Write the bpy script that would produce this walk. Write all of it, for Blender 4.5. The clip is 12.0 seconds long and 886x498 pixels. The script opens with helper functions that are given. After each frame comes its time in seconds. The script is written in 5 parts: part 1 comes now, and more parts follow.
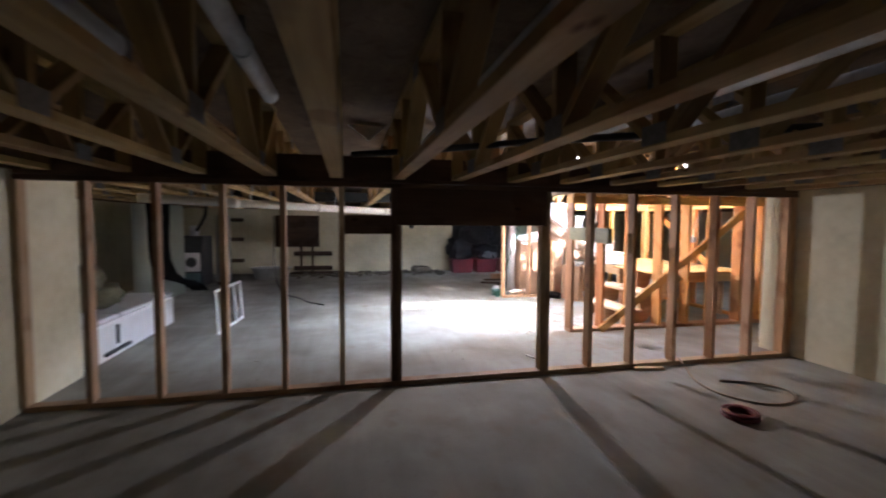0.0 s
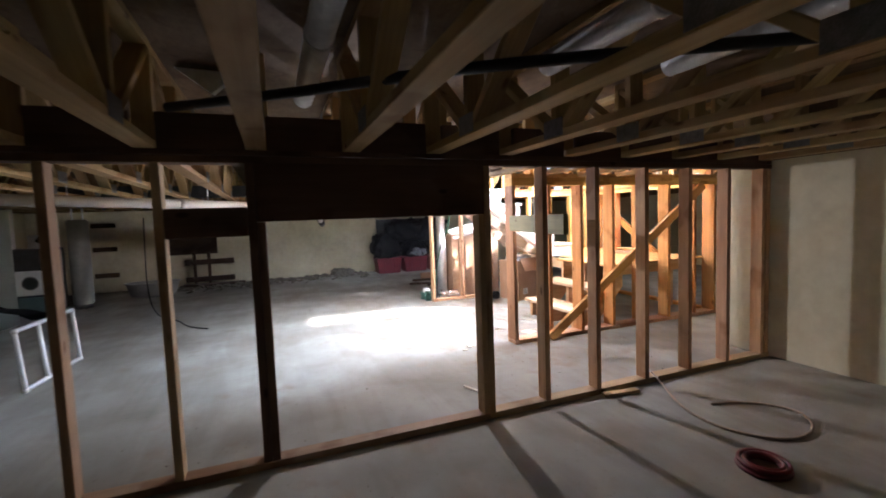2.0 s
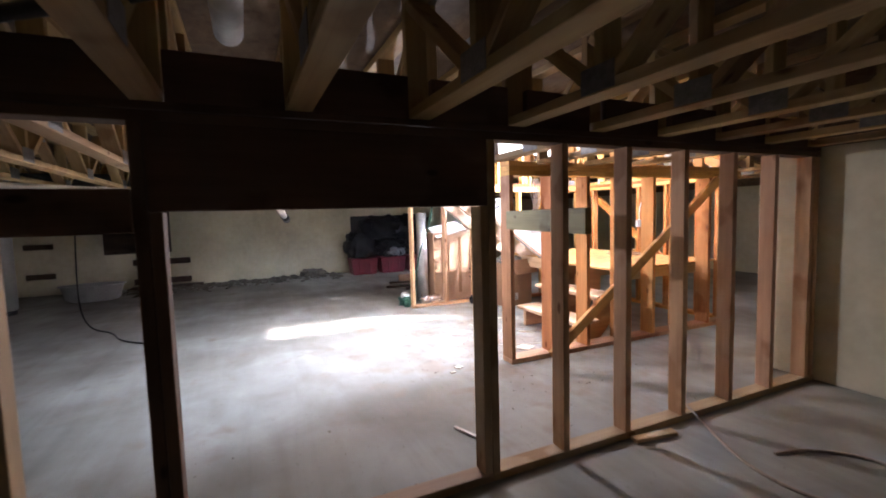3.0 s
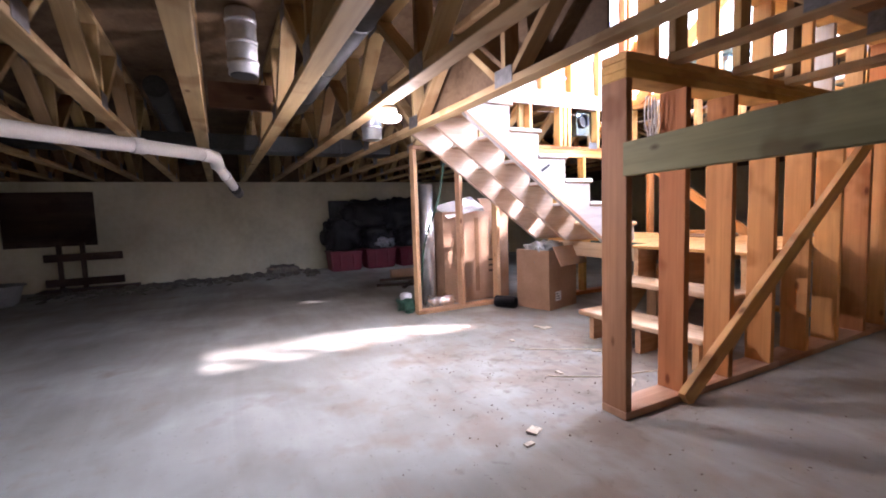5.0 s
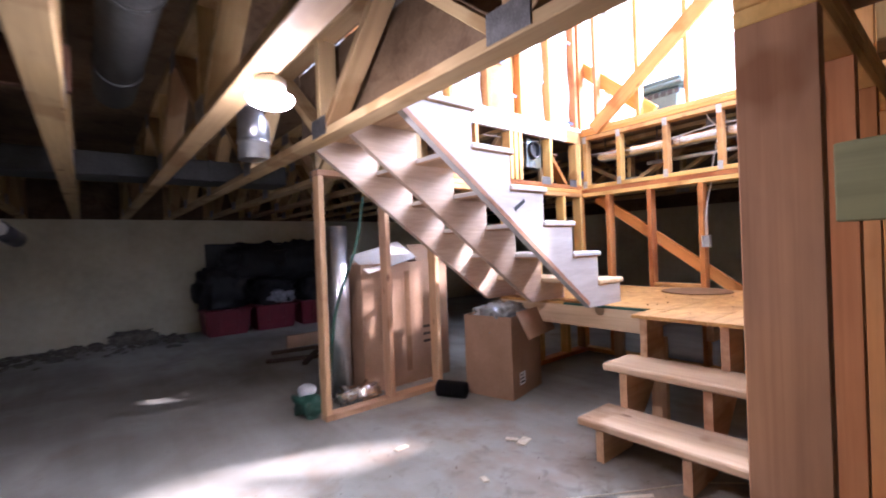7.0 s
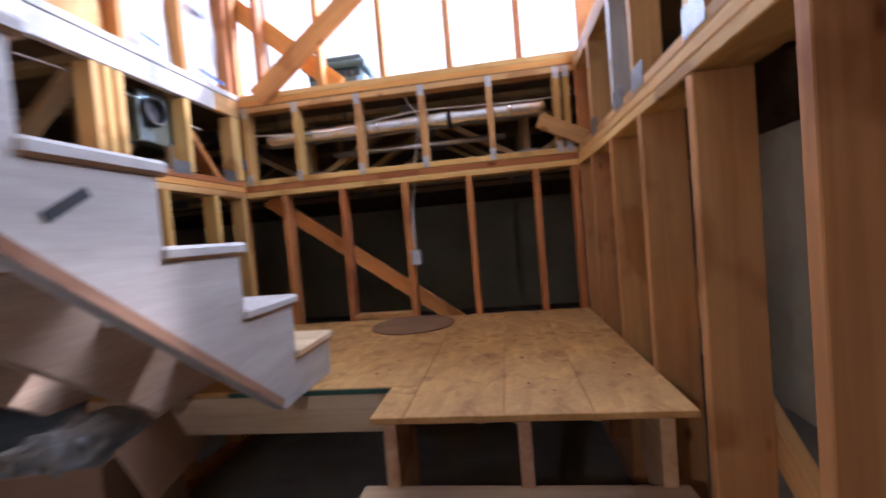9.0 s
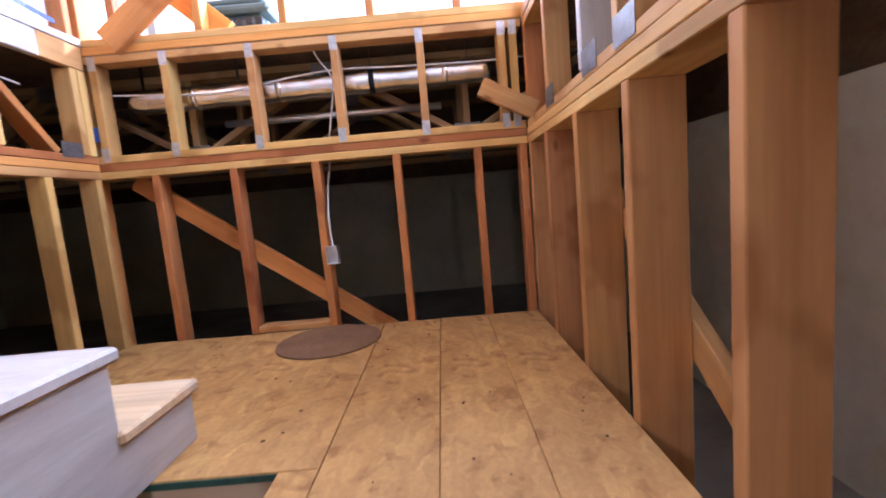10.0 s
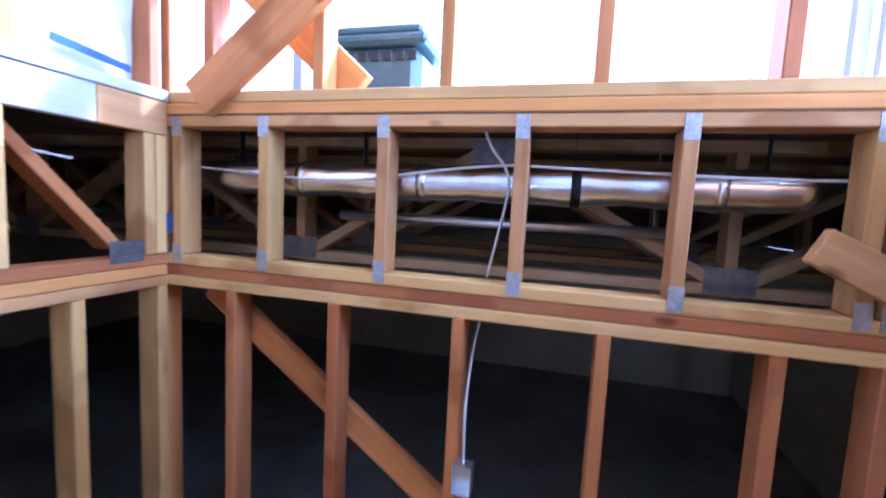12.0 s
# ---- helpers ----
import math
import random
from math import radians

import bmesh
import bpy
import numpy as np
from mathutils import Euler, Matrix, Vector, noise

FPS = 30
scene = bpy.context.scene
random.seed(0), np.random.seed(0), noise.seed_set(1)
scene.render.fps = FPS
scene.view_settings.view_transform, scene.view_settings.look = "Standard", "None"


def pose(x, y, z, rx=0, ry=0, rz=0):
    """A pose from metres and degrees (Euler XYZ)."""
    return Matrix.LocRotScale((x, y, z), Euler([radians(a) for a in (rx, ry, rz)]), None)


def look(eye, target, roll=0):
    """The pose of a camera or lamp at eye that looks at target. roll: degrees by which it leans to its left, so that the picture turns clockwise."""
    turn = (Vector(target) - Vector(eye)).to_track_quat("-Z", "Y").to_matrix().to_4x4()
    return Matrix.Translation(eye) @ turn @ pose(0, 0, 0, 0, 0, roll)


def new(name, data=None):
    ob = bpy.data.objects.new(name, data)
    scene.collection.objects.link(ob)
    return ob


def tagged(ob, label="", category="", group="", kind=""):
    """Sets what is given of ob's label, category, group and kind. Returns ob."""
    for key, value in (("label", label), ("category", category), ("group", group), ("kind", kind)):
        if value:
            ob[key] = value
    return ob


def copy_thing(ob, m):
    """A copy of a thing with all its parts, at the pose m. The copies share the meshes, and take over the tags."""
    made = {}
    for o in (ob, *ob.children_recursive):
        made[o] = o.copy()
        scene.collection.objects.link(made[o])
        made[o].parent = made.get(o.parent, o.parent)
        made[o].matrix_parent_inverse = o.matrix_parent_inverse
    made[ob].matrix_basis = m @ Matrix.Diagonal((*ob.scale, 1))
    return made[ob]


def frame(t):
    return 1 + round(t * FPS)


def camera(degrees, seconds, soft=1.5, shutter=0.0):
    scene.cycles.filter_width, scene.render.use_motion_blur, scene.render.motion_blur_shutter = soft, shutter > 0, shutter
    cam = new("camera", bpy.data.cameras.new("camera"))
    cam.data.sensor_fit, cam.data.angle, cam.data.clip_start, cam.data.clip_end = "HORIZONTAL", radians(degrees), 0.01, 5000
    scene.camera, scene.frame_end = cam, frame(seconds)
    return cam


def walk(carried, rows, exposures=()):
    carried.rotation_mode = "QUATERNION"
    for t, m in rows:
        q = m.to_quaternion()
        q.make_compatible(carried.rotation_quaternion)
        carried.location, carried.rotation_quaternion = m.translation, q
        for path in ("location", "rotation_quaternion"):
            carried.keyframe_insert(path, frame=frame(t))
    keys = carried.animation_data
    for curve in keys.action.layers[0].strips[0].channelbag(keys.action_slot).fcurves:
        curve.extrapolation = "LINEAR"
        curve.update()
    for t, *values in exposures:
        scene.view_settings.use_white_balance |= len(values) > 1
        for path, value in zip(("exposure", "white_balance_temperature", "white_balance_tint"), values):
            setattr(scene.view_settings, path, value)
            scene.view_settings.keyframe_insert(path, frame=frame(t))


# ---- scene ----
cam = camera(91.0, 12.0, soft=1.8, shutter=0.4)
PATH = [
    (0, (0.15, 0.108, 1.266), (0.583, 2.057, 1.15), 0.35),
    (0.5, (0.268, 0.352, 1.267), (1.03, 2.197, 1.135), -0.6),
    (1, (0.433, 0.576, 1.259), (1.258, 2.392, 1.123), -0.6),
    (1.5, (0.478, 0.811, 1.246), (1.135, 2.695, 1.109), -2.2),
    (2, (0.592, 1.124, 1.239), (1.318, 2.983, 1.096), -2.1),
    (2.5, (0.749, 1.414, 1.228), (1.523, 3.251, 1.063), -1.6),
    (3, (0.807, 1.792, 1.214), (1.626, 3.61, 1.061), -1.6),
    (3.5, (0.946, 2.2, 1.207), (1.777, 4.014, 1.068), -2.5),
    (5.3, (1.185, 3.541, 0.935), (2.116, 5.301, 0.744), -2.4),
    (5.5, (1.24, 3.639, 0.926), (2.184, 5.39, 0.717), -2.8),
    (6, (1.346, 3.989, 0.969), (2.302, 5.733, 0.762), -1.4),
    (6.5, (1.439, 4.232, 1.05), (2.514, 5.918, 1.035), -1.2),
    (7, (1.621, 4.524, 1.077), (2.889, 6.071, 1.069), -2.2),
    (7.2, (1.717, 4.632, 1.083), (3.074, 6.102, 1.104), -1.1),
    (8.8, (2.617, 5.311, 1.173), (4.546, 5.836, 1.145), -2.8),
    (9, (2.753, 5.314, 1.182), (4.732, 5.595, 1.108), -4.9),
    (9.5, (3.03, 5.297, 1.204), (5.025, 5.29, 1.056), -4.2),
    (10, (3.228, 5.298, 1.274), (5.215, 5.307, 1.048), -5.0),
    (10.5, (3.542, 5.278, 1.291), (5.505, 4.99, 1.035), 1.0),
    (11, (3.845, 5.416, 1.565), (5.788, 5.79, 1.27), -0.8),
    (11.5, (4.024, 5.554, 1.751), (5.898, 6.193, 1.466), 1.0),
    (12, (4.206, 5.632, 1.839), (6.129, 6.15, 1.647), 2.9),
]
EXPOSURES = [(0.0, 3.5, 6100, 24), (2.0, 3.35, 6150, 22), (3.5, 3.0, 6100, 29), (5.4, 2.2, 6150, 35), (6.5, 1.95, 6050, 35), (7.2, 1.6, 5900, 34), (8.8, 0.15, 5900, 31), (9.0, 0.15, 5900, 31), (9.5, 0.5, 5850, 34), (10.0, 0.85, 5850, 36), (10.5, 1.45, 5600, 37), (11.0, 1.55, 4500, 35), (11.5, 1.05, 4400, 31), (12.0, 0.7, 4400, 31)]
walk(cam, [(t, look(eye, target, roll)) for t, eye, target, roll in PATH], EXPOSURES)

# ---- world, sun, lamp ----
world = bpy.data.worlds.new("sky")
scene.world = world
world.use_nodes = True
wn = world.node_tree.nodes
sky = wn.new("ShaderNodeTexSky")
sky.sky_type = "NISHITA"
sky.sun_disc = False
sky.dust_density = 4.0
SUN_WAY = Vector((-1.0, 0.76, -1.0)).normalized()   # the way the sunlight travels
sky.sun_elevation = math.asin(-SUN_WAY.z)
sky.sun_rotation = math.atan2(-SUN_WAY.x, -SUN_WAY.y)
world.node_tree.links.new(sky.outputs[0], wn["Background"].inputs[0])
wn["Background"].inputs[1].default_value = 0.15

sun = new("sun", bpy.data.lights.new("sun", "SUN"))
sun.data.energy, sun.data.angle, sun.data.color = 5.0, radians(2.4), (1.0, 0.97, 0.93)
sun.rotation_euler = SUN_WAY.to_track_quat("-Z", "Y").to_euler()

BULB = Vector((2.06, 5.84, 1.545))
# the diffuser throws most of its light down, a little sideways
bulb_light = new("lamp_light", bpy.data.lights.new("lamp_light", "AREA"))
bulb_light.data.shape, bulb_light.data.size = "DISK", 0.14
bulb_light.data.energy, bulb_light.data.color = 2.2, (1.0, 0.975, 0.95)
bulb_light.location = BULB + Vector((0, 0, -0.04))
rim_light = new("lamp_light", bpy.data.lights.new("lamp_rim_light", "POINT"))
rim_light.data.shadow_soft_size = 0.035
rim_light.data.energy, rim_light.data.color = 11.0, (1.0, 0.975, 0.95)
rim_light.location = BULB + Vector((0, 0, -0.055))

# the sky's light in the east window opening
day = new("window_daylight", bpy.data.lights.new("window_daylight", "AREA"))
day.data.shape, day.data.size, day.data.size_y = "RECTANGLE", 2.7, 2.9
day.data.energy, day.data.color = 360.0, (0.64, 0.83, 1.0)
day.matrix_basis = look((7.25, 5.45, 3.95), (0.0, 5.45, 3.95), 0)

# and in the unseen south window, added for the bluish glow on the floor
day2 = new("window_daylight", bpy.data.lights.new("window_daylight_south", "AREA"))
day2.data.shape, day2.data.size, day2.data.size_y = "RECTANGLE", 2.1, 1.4
day2.data.energy, day2.data.color = 125.0, (0.64, 0.83, 1.0)
day2.matrix_basis = look((5.4, 4.01, 3.03), (5.4, 9.0, 3.03), 0)

# ---- added glowing sheet that whitens the view out of the east window ----
glow_mat = bpy.data.materials.new("pale_glow")
glow_mat.use_nodes = True
hn, hl = glow_mat.node_tree.nodes, glow_mat.node_tree.links
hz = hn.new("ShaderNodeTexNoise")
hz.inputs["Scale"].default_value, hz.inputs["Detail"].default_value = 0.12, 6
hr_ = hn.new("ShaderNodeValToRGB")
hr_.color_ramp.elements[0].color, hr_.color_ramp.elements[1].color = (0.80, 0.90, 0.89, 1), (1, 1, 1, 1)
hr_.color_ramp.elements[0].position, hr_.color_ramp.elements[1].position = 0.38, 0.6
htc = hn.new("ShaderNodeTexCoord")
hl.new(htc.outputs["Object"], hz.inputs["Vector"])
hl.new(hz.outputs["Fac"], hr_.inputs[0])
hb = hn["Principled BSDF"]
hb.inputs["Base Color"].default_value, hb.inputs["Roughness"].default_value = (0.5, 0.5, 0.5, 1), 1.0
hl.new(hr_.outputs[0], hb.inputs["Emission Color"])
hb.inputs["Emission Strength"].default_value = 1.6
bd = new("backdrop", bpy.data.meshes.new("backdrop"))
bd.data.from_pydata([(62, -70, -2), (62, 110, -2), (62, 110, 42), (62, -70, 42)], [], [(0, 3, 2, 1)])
bd.data.materials.append(glow_mat)
tagged(bd, "added pale glowing sheet that whitens the window view", "backdrop", kind="structure")

# ---- materials ----
def mat(name, base, rough=0.7, metal=0.0, vary=0.25, scale=6.0, bump=0.15, bscale=60.0, stretch=(1, 1, 1), dark=None, rnd=0.0, spec=0.5):
    """A surface with stains at one scale, grain at another and fine relief."""
    m = bpy.data.materials.new(name)
    m.use_nodes = True
    n, l = m.node_tree.nodes, m.node_tree.links
    b = n["Principled BSDF"]
    b.inputs["Roughness"].default_value, b.inputs["Metallic"].default_value = rough, metal
    b.inputs["Specular IOR Level"].default_value = spec
    tc, mp = n.new("ShaderNodeTexCoord"), n.new("ShaderNodeMapping")
    mp.inputs["Scale"].default_value = stretch
    info = n.new("ShaderNodeObjectInfo")
    off = n.new("ShaderNodeVectorMath")
    off.operation = "SCALE"
    cmb = n.new("ShaderNodeCombineXYZ")
    l.new(info.outputs["Random"], cmb.inputs[0])
    l.new(info.outputs["Random"], cmb.inputs[1])
    l.new(info.outputs["Random"], cmb.inputs[2])
    l.new(cmb.outputs[0], off.inputs[0])
    off.inputs["Scale"].default_value = 31.0
    l.new(off.outputs[0], mp.inputs["Location"])
    l.new(tc.outputs["Object"], mp.inputs["Vector"])
    big, fine = n.new("ShaderNodeTexNoise"), n.new("ShaderNodeTexNoise")
    big.inputs["Scale"].default_value, big.inputs["Detail"].default_value = scale, 5
    fine.inputs["Scale"].default_value, fine.inputs["Detail"].default_value = bscale, 6
    l.new(mp.outputs[0], big.inputs["Vector"])
    l.new(mp.outputs[0], fine.inputs["Vector"])
    ramp = n.new("ShaderNodeValToRGB")
    d = dark or tuple(c * (1 - vary) for c in base)
    ramp.color_ramp.elements[0].color, ramp.color_ramp.elements[1].color = (*d, 1), (*base, 1)
    ramp.color_ramp.elements[0].position, ramp.color_ramp.elements[1].position = 0.32, 0.68
    l.new(big.outputs["Fac"], ramp.inputs[0])
    mix = n.new("ShaderNodeMix")
    mix.data_type, mix.blend_type = "RGBA", "OVERLAY"
    mix.inputs["Factor"].default_value = min(0.7, vary * 1.6)
    l.new(ramp.outputs[0], mix.inputs["A"])
    l.new(fine.outputs["Fac"], mix.inputs["B"])
    out = mix.outputs["Result"]
    if rnd:
        hsv = n.new("ShaderNodeHueSaturation")
        rr = n.new("ShaderNodeMapRange")
        rr.inputs["To Min"].default_value, rr.inputs["To Max"].default_value = 1 - rnd, 1 + rnd
        l.new(info.outputs["Random"], rr.inputs["Value"])
        l.new(rr.outputs[0], hsv.inputs["Value"])
        l.new(out, hsv.inputs["Color"])
        out = hsv.outputs[0]
    l.new(out, b.inputs["Base Color"])
    bp = n.new("ShaderNodeBump")
    bp.inputs["Strength"].default_value, bp.inputs["Distance"].default_value = bump, 0.004
    l.new(fine.outputs["Fac"], bp.inputs["Height"])
    l.new(bp.outputs[0], b.inputs["Normal"])
    return m


def wood(name, base, dark, rnd=0.12):
    """Sawn softwood: long grain along the board, rings, a few knots."""
    m = mat(name, base, rough=0.72, vary=0.10, scale=2.0, bump=0.2, bscale=9.0, stretch=(0.6, 3.6, 3.6), dark=dark, rnd=rnd, spec=0.3)
    n, l = m.node_tree.nodes, m.node_tree.links
    b = n["Principled BSDF"]
    src = b.inputs["Base Color"].links[0].from_socket
    tc = next(x for x in n if x.type == "TEX_COORD")
    info = next(x for x in n if x.type == "OBJECT_INFO")
    mp = n.new("ShaderNodeMapping")
    mp.inputs["Scale"].default_value = (2.7, 6.0, 6.0)
    off = next(x for x in n if x.type == "VECT_MATH")
    l.new(off.outputs[0], mp.inputs["Location"])
    l.new(tc.outputs["Object"], mp.inputs["Vector"])
    v = n.new("ShaderNodeTexVoronoi")
    v.inputs["Scale"].default_value = 1.0
    l.new(mp.outputs[0], v.inputs["Vector"])
    r = n.new("ShaderNodeValToRGB")
    r.color_ramp.elements[0].position, r.color_ramp.elements[0].color = 0.045, (0.30, 0.19, 0.12, 1)
    r.color_ramp.elements[1].position, r.color_ramp.elements[1].color = 0.10, (1, 1, 1, 1)
    l.new(v.outputs["Distance"], r.inputs[0])
    mul = n.new("ShaderNodeMix")
    mul.data_type, mul.blend_type = "RGBA", "MULTIPLY"
    mul.inputs["Factor"].default_value = 0.8
    l.new(src, mul.inputs["A"])
    l.new(r.outputs[0], mul.inputs["B"])
    # fine growth rings: thin dark lines that run along the board
    mp2 = n.new("ShaderNodeMapping")
    mp2.inputs["Scale"].default_value = (0.55, 24.0, 24.0)
    l.new(off.outputs[0], mp2.inputs["Location"])
    l.new(tc.outputs["Object"], mp2.inputs["Vector"])
    gr = n.new("ShaderNodeTexNoise")
    gr.inputs["Scale"].default_value, gr.inputs["Detail"].default_value, gr.inputs["Distortion"].default_value = 2.2, 5, 0.6
    l.new(mp2.outputs[0], gr.inputs["Vector"])
    r2 = n.new("ShaderNodeValToRGB")
    r2.color_ramp.elements[0].position, r2.color_ramp.elements[0].color = 0.33, (0.66, 0.55, 0.45, 1)
    r2.color_ramp.elements[1].position, r2.color_ramp.elements[1].color = 0.56, (1.06, 1.05, 1.02, 1)
    l.new(gr.outputs["Fac"], r2.inputs[0])
    mul2 = n.new("ShaderNodeMix")
    mul2.data_type, mul2.blend_type = "RGBA", "MULTIPLY"
    mul2.inputs["Factor"].default_value = 0.28
    l.new(mul.outputs["Result"], mul2.inputs["A"])
    l.new(r2.outputs[0], mul2.inputs["B"])
    # damp and handling stains, some with a hard edge
    mp3 = n.new("ShaderNodeMapping")
    mp3.inputs["Scale"].default_value = (2.4, 3.0, 3.0)
    l.new(off.outputs[0], mp3.inputs["Location"])
    l.new(tc.outputs["Object"], mp3.inputs["Vector"])
    sg = n.new("ShaderNodeTexNoise")
    sg.inputs["Scale"].default_value, sg.inputs["Detail"].default_value = 1.0, 3
    l.new(mp3.outputs[0], sg.inputs["Vector"])
    r3 = n.new("ShaderNodeValToRGB")
    r3.color_ramp.elements[0].position, r3.color_ramp.elements[0].color = 0.38, (0.68, 0.57, 0.47, 1)
    r3.color_ramp.elements[1].position, r3.color_ramp.elements[1].color = 0.44, (1, 1, 1, 1)
    e3 = r3.color_ramp.elements.new(0.66)
    e3.color = (1.08, 1.04, 0.94, 1)
    l.new(sg.outputs["Fac"], r3.inputs[0])
    mul3 = n.new("ShaderNodeMix")
    mul3.data_type, mul3.blend_type = "RGBA", "MULTIPLY"
    mul3.inputs["Factor"].default_value = 0.85
    l.new(mul2.outputs["Result"], mul3.inputs["A"])
    l.new(r3.outputs[0], mul3.inputs["B"])
    hs = n.new("ShaderNodeHueSaturation")   # boards differ from reddish to golden
    hr = n.new("ShaderNodeMapRange")
    hr.inputs["To Min"].default_value, hr.inputs["To Max"].default_value = 0.492, 0.512
    l.new(info.outputs["Random"], hr.inputs["Value"])
    l.new(hr.outputs[0], hs.inputs["Hue"])
    l.new(mul3.outputs["Result"], hs.inputs["Color"])
    l.new(hs.outputs[0], b.inputs["Base Color"])
    return m


def flakes(name, base, dark):
    """Strand board: short overlapping wood flakes."""
    m = mat(name, base, rough=0.75, vary=0.16, scale=3.0, bump=0.2, bscale=70.0, dark=dark)
    n, l = m.node_tree.nodes, m.node_tree.links
    b = n["Principled BSDF"]
    src = b.inputs["Base Color"].links[0].from_socket
    tc = next(x for x in n if x.type == "TEX_COORD")
    nz = n.new("ShaderNodeTexNoise")
    nz.inputs["Scale"].default_value = 9.0
    l.new(tc.outputs["Object"], nz.inputs["Vector"])
    add = n.new("ShaderNodeVectorMath")
    add.operation = "MULTIPLY_ADD"
    add.inputs[1].default_value = (0.12, 0.12, 0.12)
    l.new(nz.outputs["Color"], add.inputs[0])
    l.new(tc.outputs["Object"], add.inputs[2])
    mp = n.new("ShaderNodeMapping")
    mp.inputs["Scale"].default_value = (9, 34, 34)
    mp.inputs["Rotation"].default_value = (0, 0, 0.5)
    l.new(add.outputs[0], mp.inputs["Vector"])
    v = n.new("ShaderNodeTexVoronoi")
    v.inputs["Scale"].default_value = 1.0
    l.new(mp.outputs[0], v.inputs["Vector"])
    mpb = n.new("ShaderNodeMapping")
    mpb.inputs["Scale"].default_value, mpb.inputs["Rotation"].default_value = (8, 27, 27), (0, 0, -0.9)
    l.new(add.outputs[0], mpb.inputs["Vector"])
    vb = n.new("ShaderNodeTexVoronoi")
    vb.inputs["Scale"].default_value = 1.0
    l.new(mpb.outputs[0], vb.inputs["Vector"])
    both = n.new("ShaderNodeMix")
    both.data_type = "RGBA"
    l.new(v.outputs["Color"], both.inputs["A"])
    l.new(vb.outputs["Color"], both.inputs["B"])
    hsv = n.new("ShaderNodeSeparateColor")
    l.new(both.outputs["Result"], hsv.inputs[0])
    r = n.new("ShaderNodeValToRGB")
    r.color_ramp.elements[0].color = (0.70, 0.63, 0.52, 1)
    r.color_ramp.elements[1].color = (1.05, 1.05, 1.05, 1)
    l.new(hsv.outputs[0], r.inputs[0])
    mul = n.new("ShaderNodeMix")
    mul.data_type, mul.blend_type = "RGBA", "MULTIPLY"
    mul.inputs["Factor"].default_value = 0.8
    l.new(src, mul.inputs["A"])
    l.new(r.outputs[0], mul.inputs["B"])
    bn = n.new("ShaderNodeTexNoise")        # brown strands and trodden dirt
    bn.inputs["Scale"].default_value, bn.inputs["Detail"].default_value, bn.inputs["Distortion"].default_value = 7.0, 6, 1.0
    l.new(tc.outputs["Object"], bn.inputs["Vector"])
    br = n.new("ShaderNodeValToRGB")
    br.color_ramp.elements[0].position, br.color_ramp.elements[0].color = 0.36, (0.56, 0.43, 0.29, 1)
    br.color_ramp.elements[1].position, br.color_ramp.elements[1].color = 0.47, (1, 1, 1, 1)
    l.new(bn.outputs["Fac"], br.inputs[0])
    mu2 = n.new("ShaderNodeMix")
    mu2.data_type, mu2.blend_type = "RGBA", "MULTIPLY"
    mu2.inputs["Factor"].default_value = 0.65
    l.new(mul.outputs["Result"], mu2.inputs["A"])
    l.new(br.outputs[0], mu2.inputs["B"])
    l.new(mu2.outputs["Result"], b.inputs["Base Color"])
    return m


FIR = wood("fir", (0.70, 0.305, 0.097), (0.50, 0.195, 0.056), 0.2)
REDFIR = wood("red_fir", (0.59, 0.28, 0.11), (0.44, 0.185, 0.068), 0.15)
POSTW = wood("weathered_post", (0.52, 0.285, 0.15), (0.35, 0.18, 0.09), 0.1)
PINE = wood("pine", (0.76, 0.455, 0.175), (0.58, 0.325, 0.11), 0.16)
GOLDW = wood("golden_fir", (0.66, 0.375, 0.135), (0.48, 0.26, 0.085), 0.14)
TRUSSW = wood("truss_pine", (0.50, 0.355, 0.19), (0.36, 0.245, 0.12))
GREENW = wood("treated_pine", (0.30, 0.30, 0.15), (0.21, 0.21, 0.095))
AGEDW = wood("aged_stud", (0.44, 0.31, 0.20), (0.31, 0.205, 0.125), 0.1)
PALEW = wood("pale_stud", (0.66, 0.43, 0.27), (0.50, 0.29, 0.16), 0.14)
WORNW = wood("worn_tread", (0.72, 0.55, 0.37), (0.52, 0.37, 0.23), 0.1)
# near-black: the backlit shade of header, left jamb and blocking is in the colour
BACKLITW = wood("backlit_timber", (0.15, 0.085, 0.06), (0.09, 0.05, 0.036))
DARKB = wood("brown_blocking", (0.16, 0.085, 0.05), (0.10, 0.05, 0.03))
DARKW = wood("dark_board", (0.085, 0.055, 0.04), (0.05, 0.033, 0.025))
PRIMED = mat("primed_wood", (0.58, 0.56, 0.525), rough=0.6, vary=0.08, scale=3.0, bscale=12.0, stretch=(0.8, 6, 6), bump=0.2, dark=(0.50, 0.47, 0.44))
PALEST = mat("pale_stringer", (0.62, 0.47, 0.345), rough=0.65, vary=0.15, scale=2.5, bscale=12.0, stretch=(0.8, 6, 6), bump=0.2, dark=(0.48, 0.335, 0.225))
BAREW = wood("bare_underside", (0.52, 0.33, 0.21), (0.38, 0.225, 0.135), 0.1)
OSB = flakes("strand_board", (0.68, 0.385, 0.125), (0.52, 0.28, 0.088))
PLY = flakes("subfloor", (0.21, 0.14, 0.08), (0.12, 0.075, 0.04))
FLOORM = mat("concrete_floor", (0.357, 0.357, 0.318), rough=0.85, vary=0.14, scale=1.2, bscale=2.6, bump=0.06, dark=(0.243, 0.236, 0.202))
WALLM = mat("concrete_wall", (0.74, 0.70, 0.52), rough=0.85, vary=0.14, scale=1.3, bscale=14, bump=0.15, dark=(0.55, 0.52, 0.37))
GALV = mat("galvanised", (0.80, 0.83, 0.86), rough=0.33, metal=0.92, vary=0.2, scale=14, bscale=60, bump=0.05)
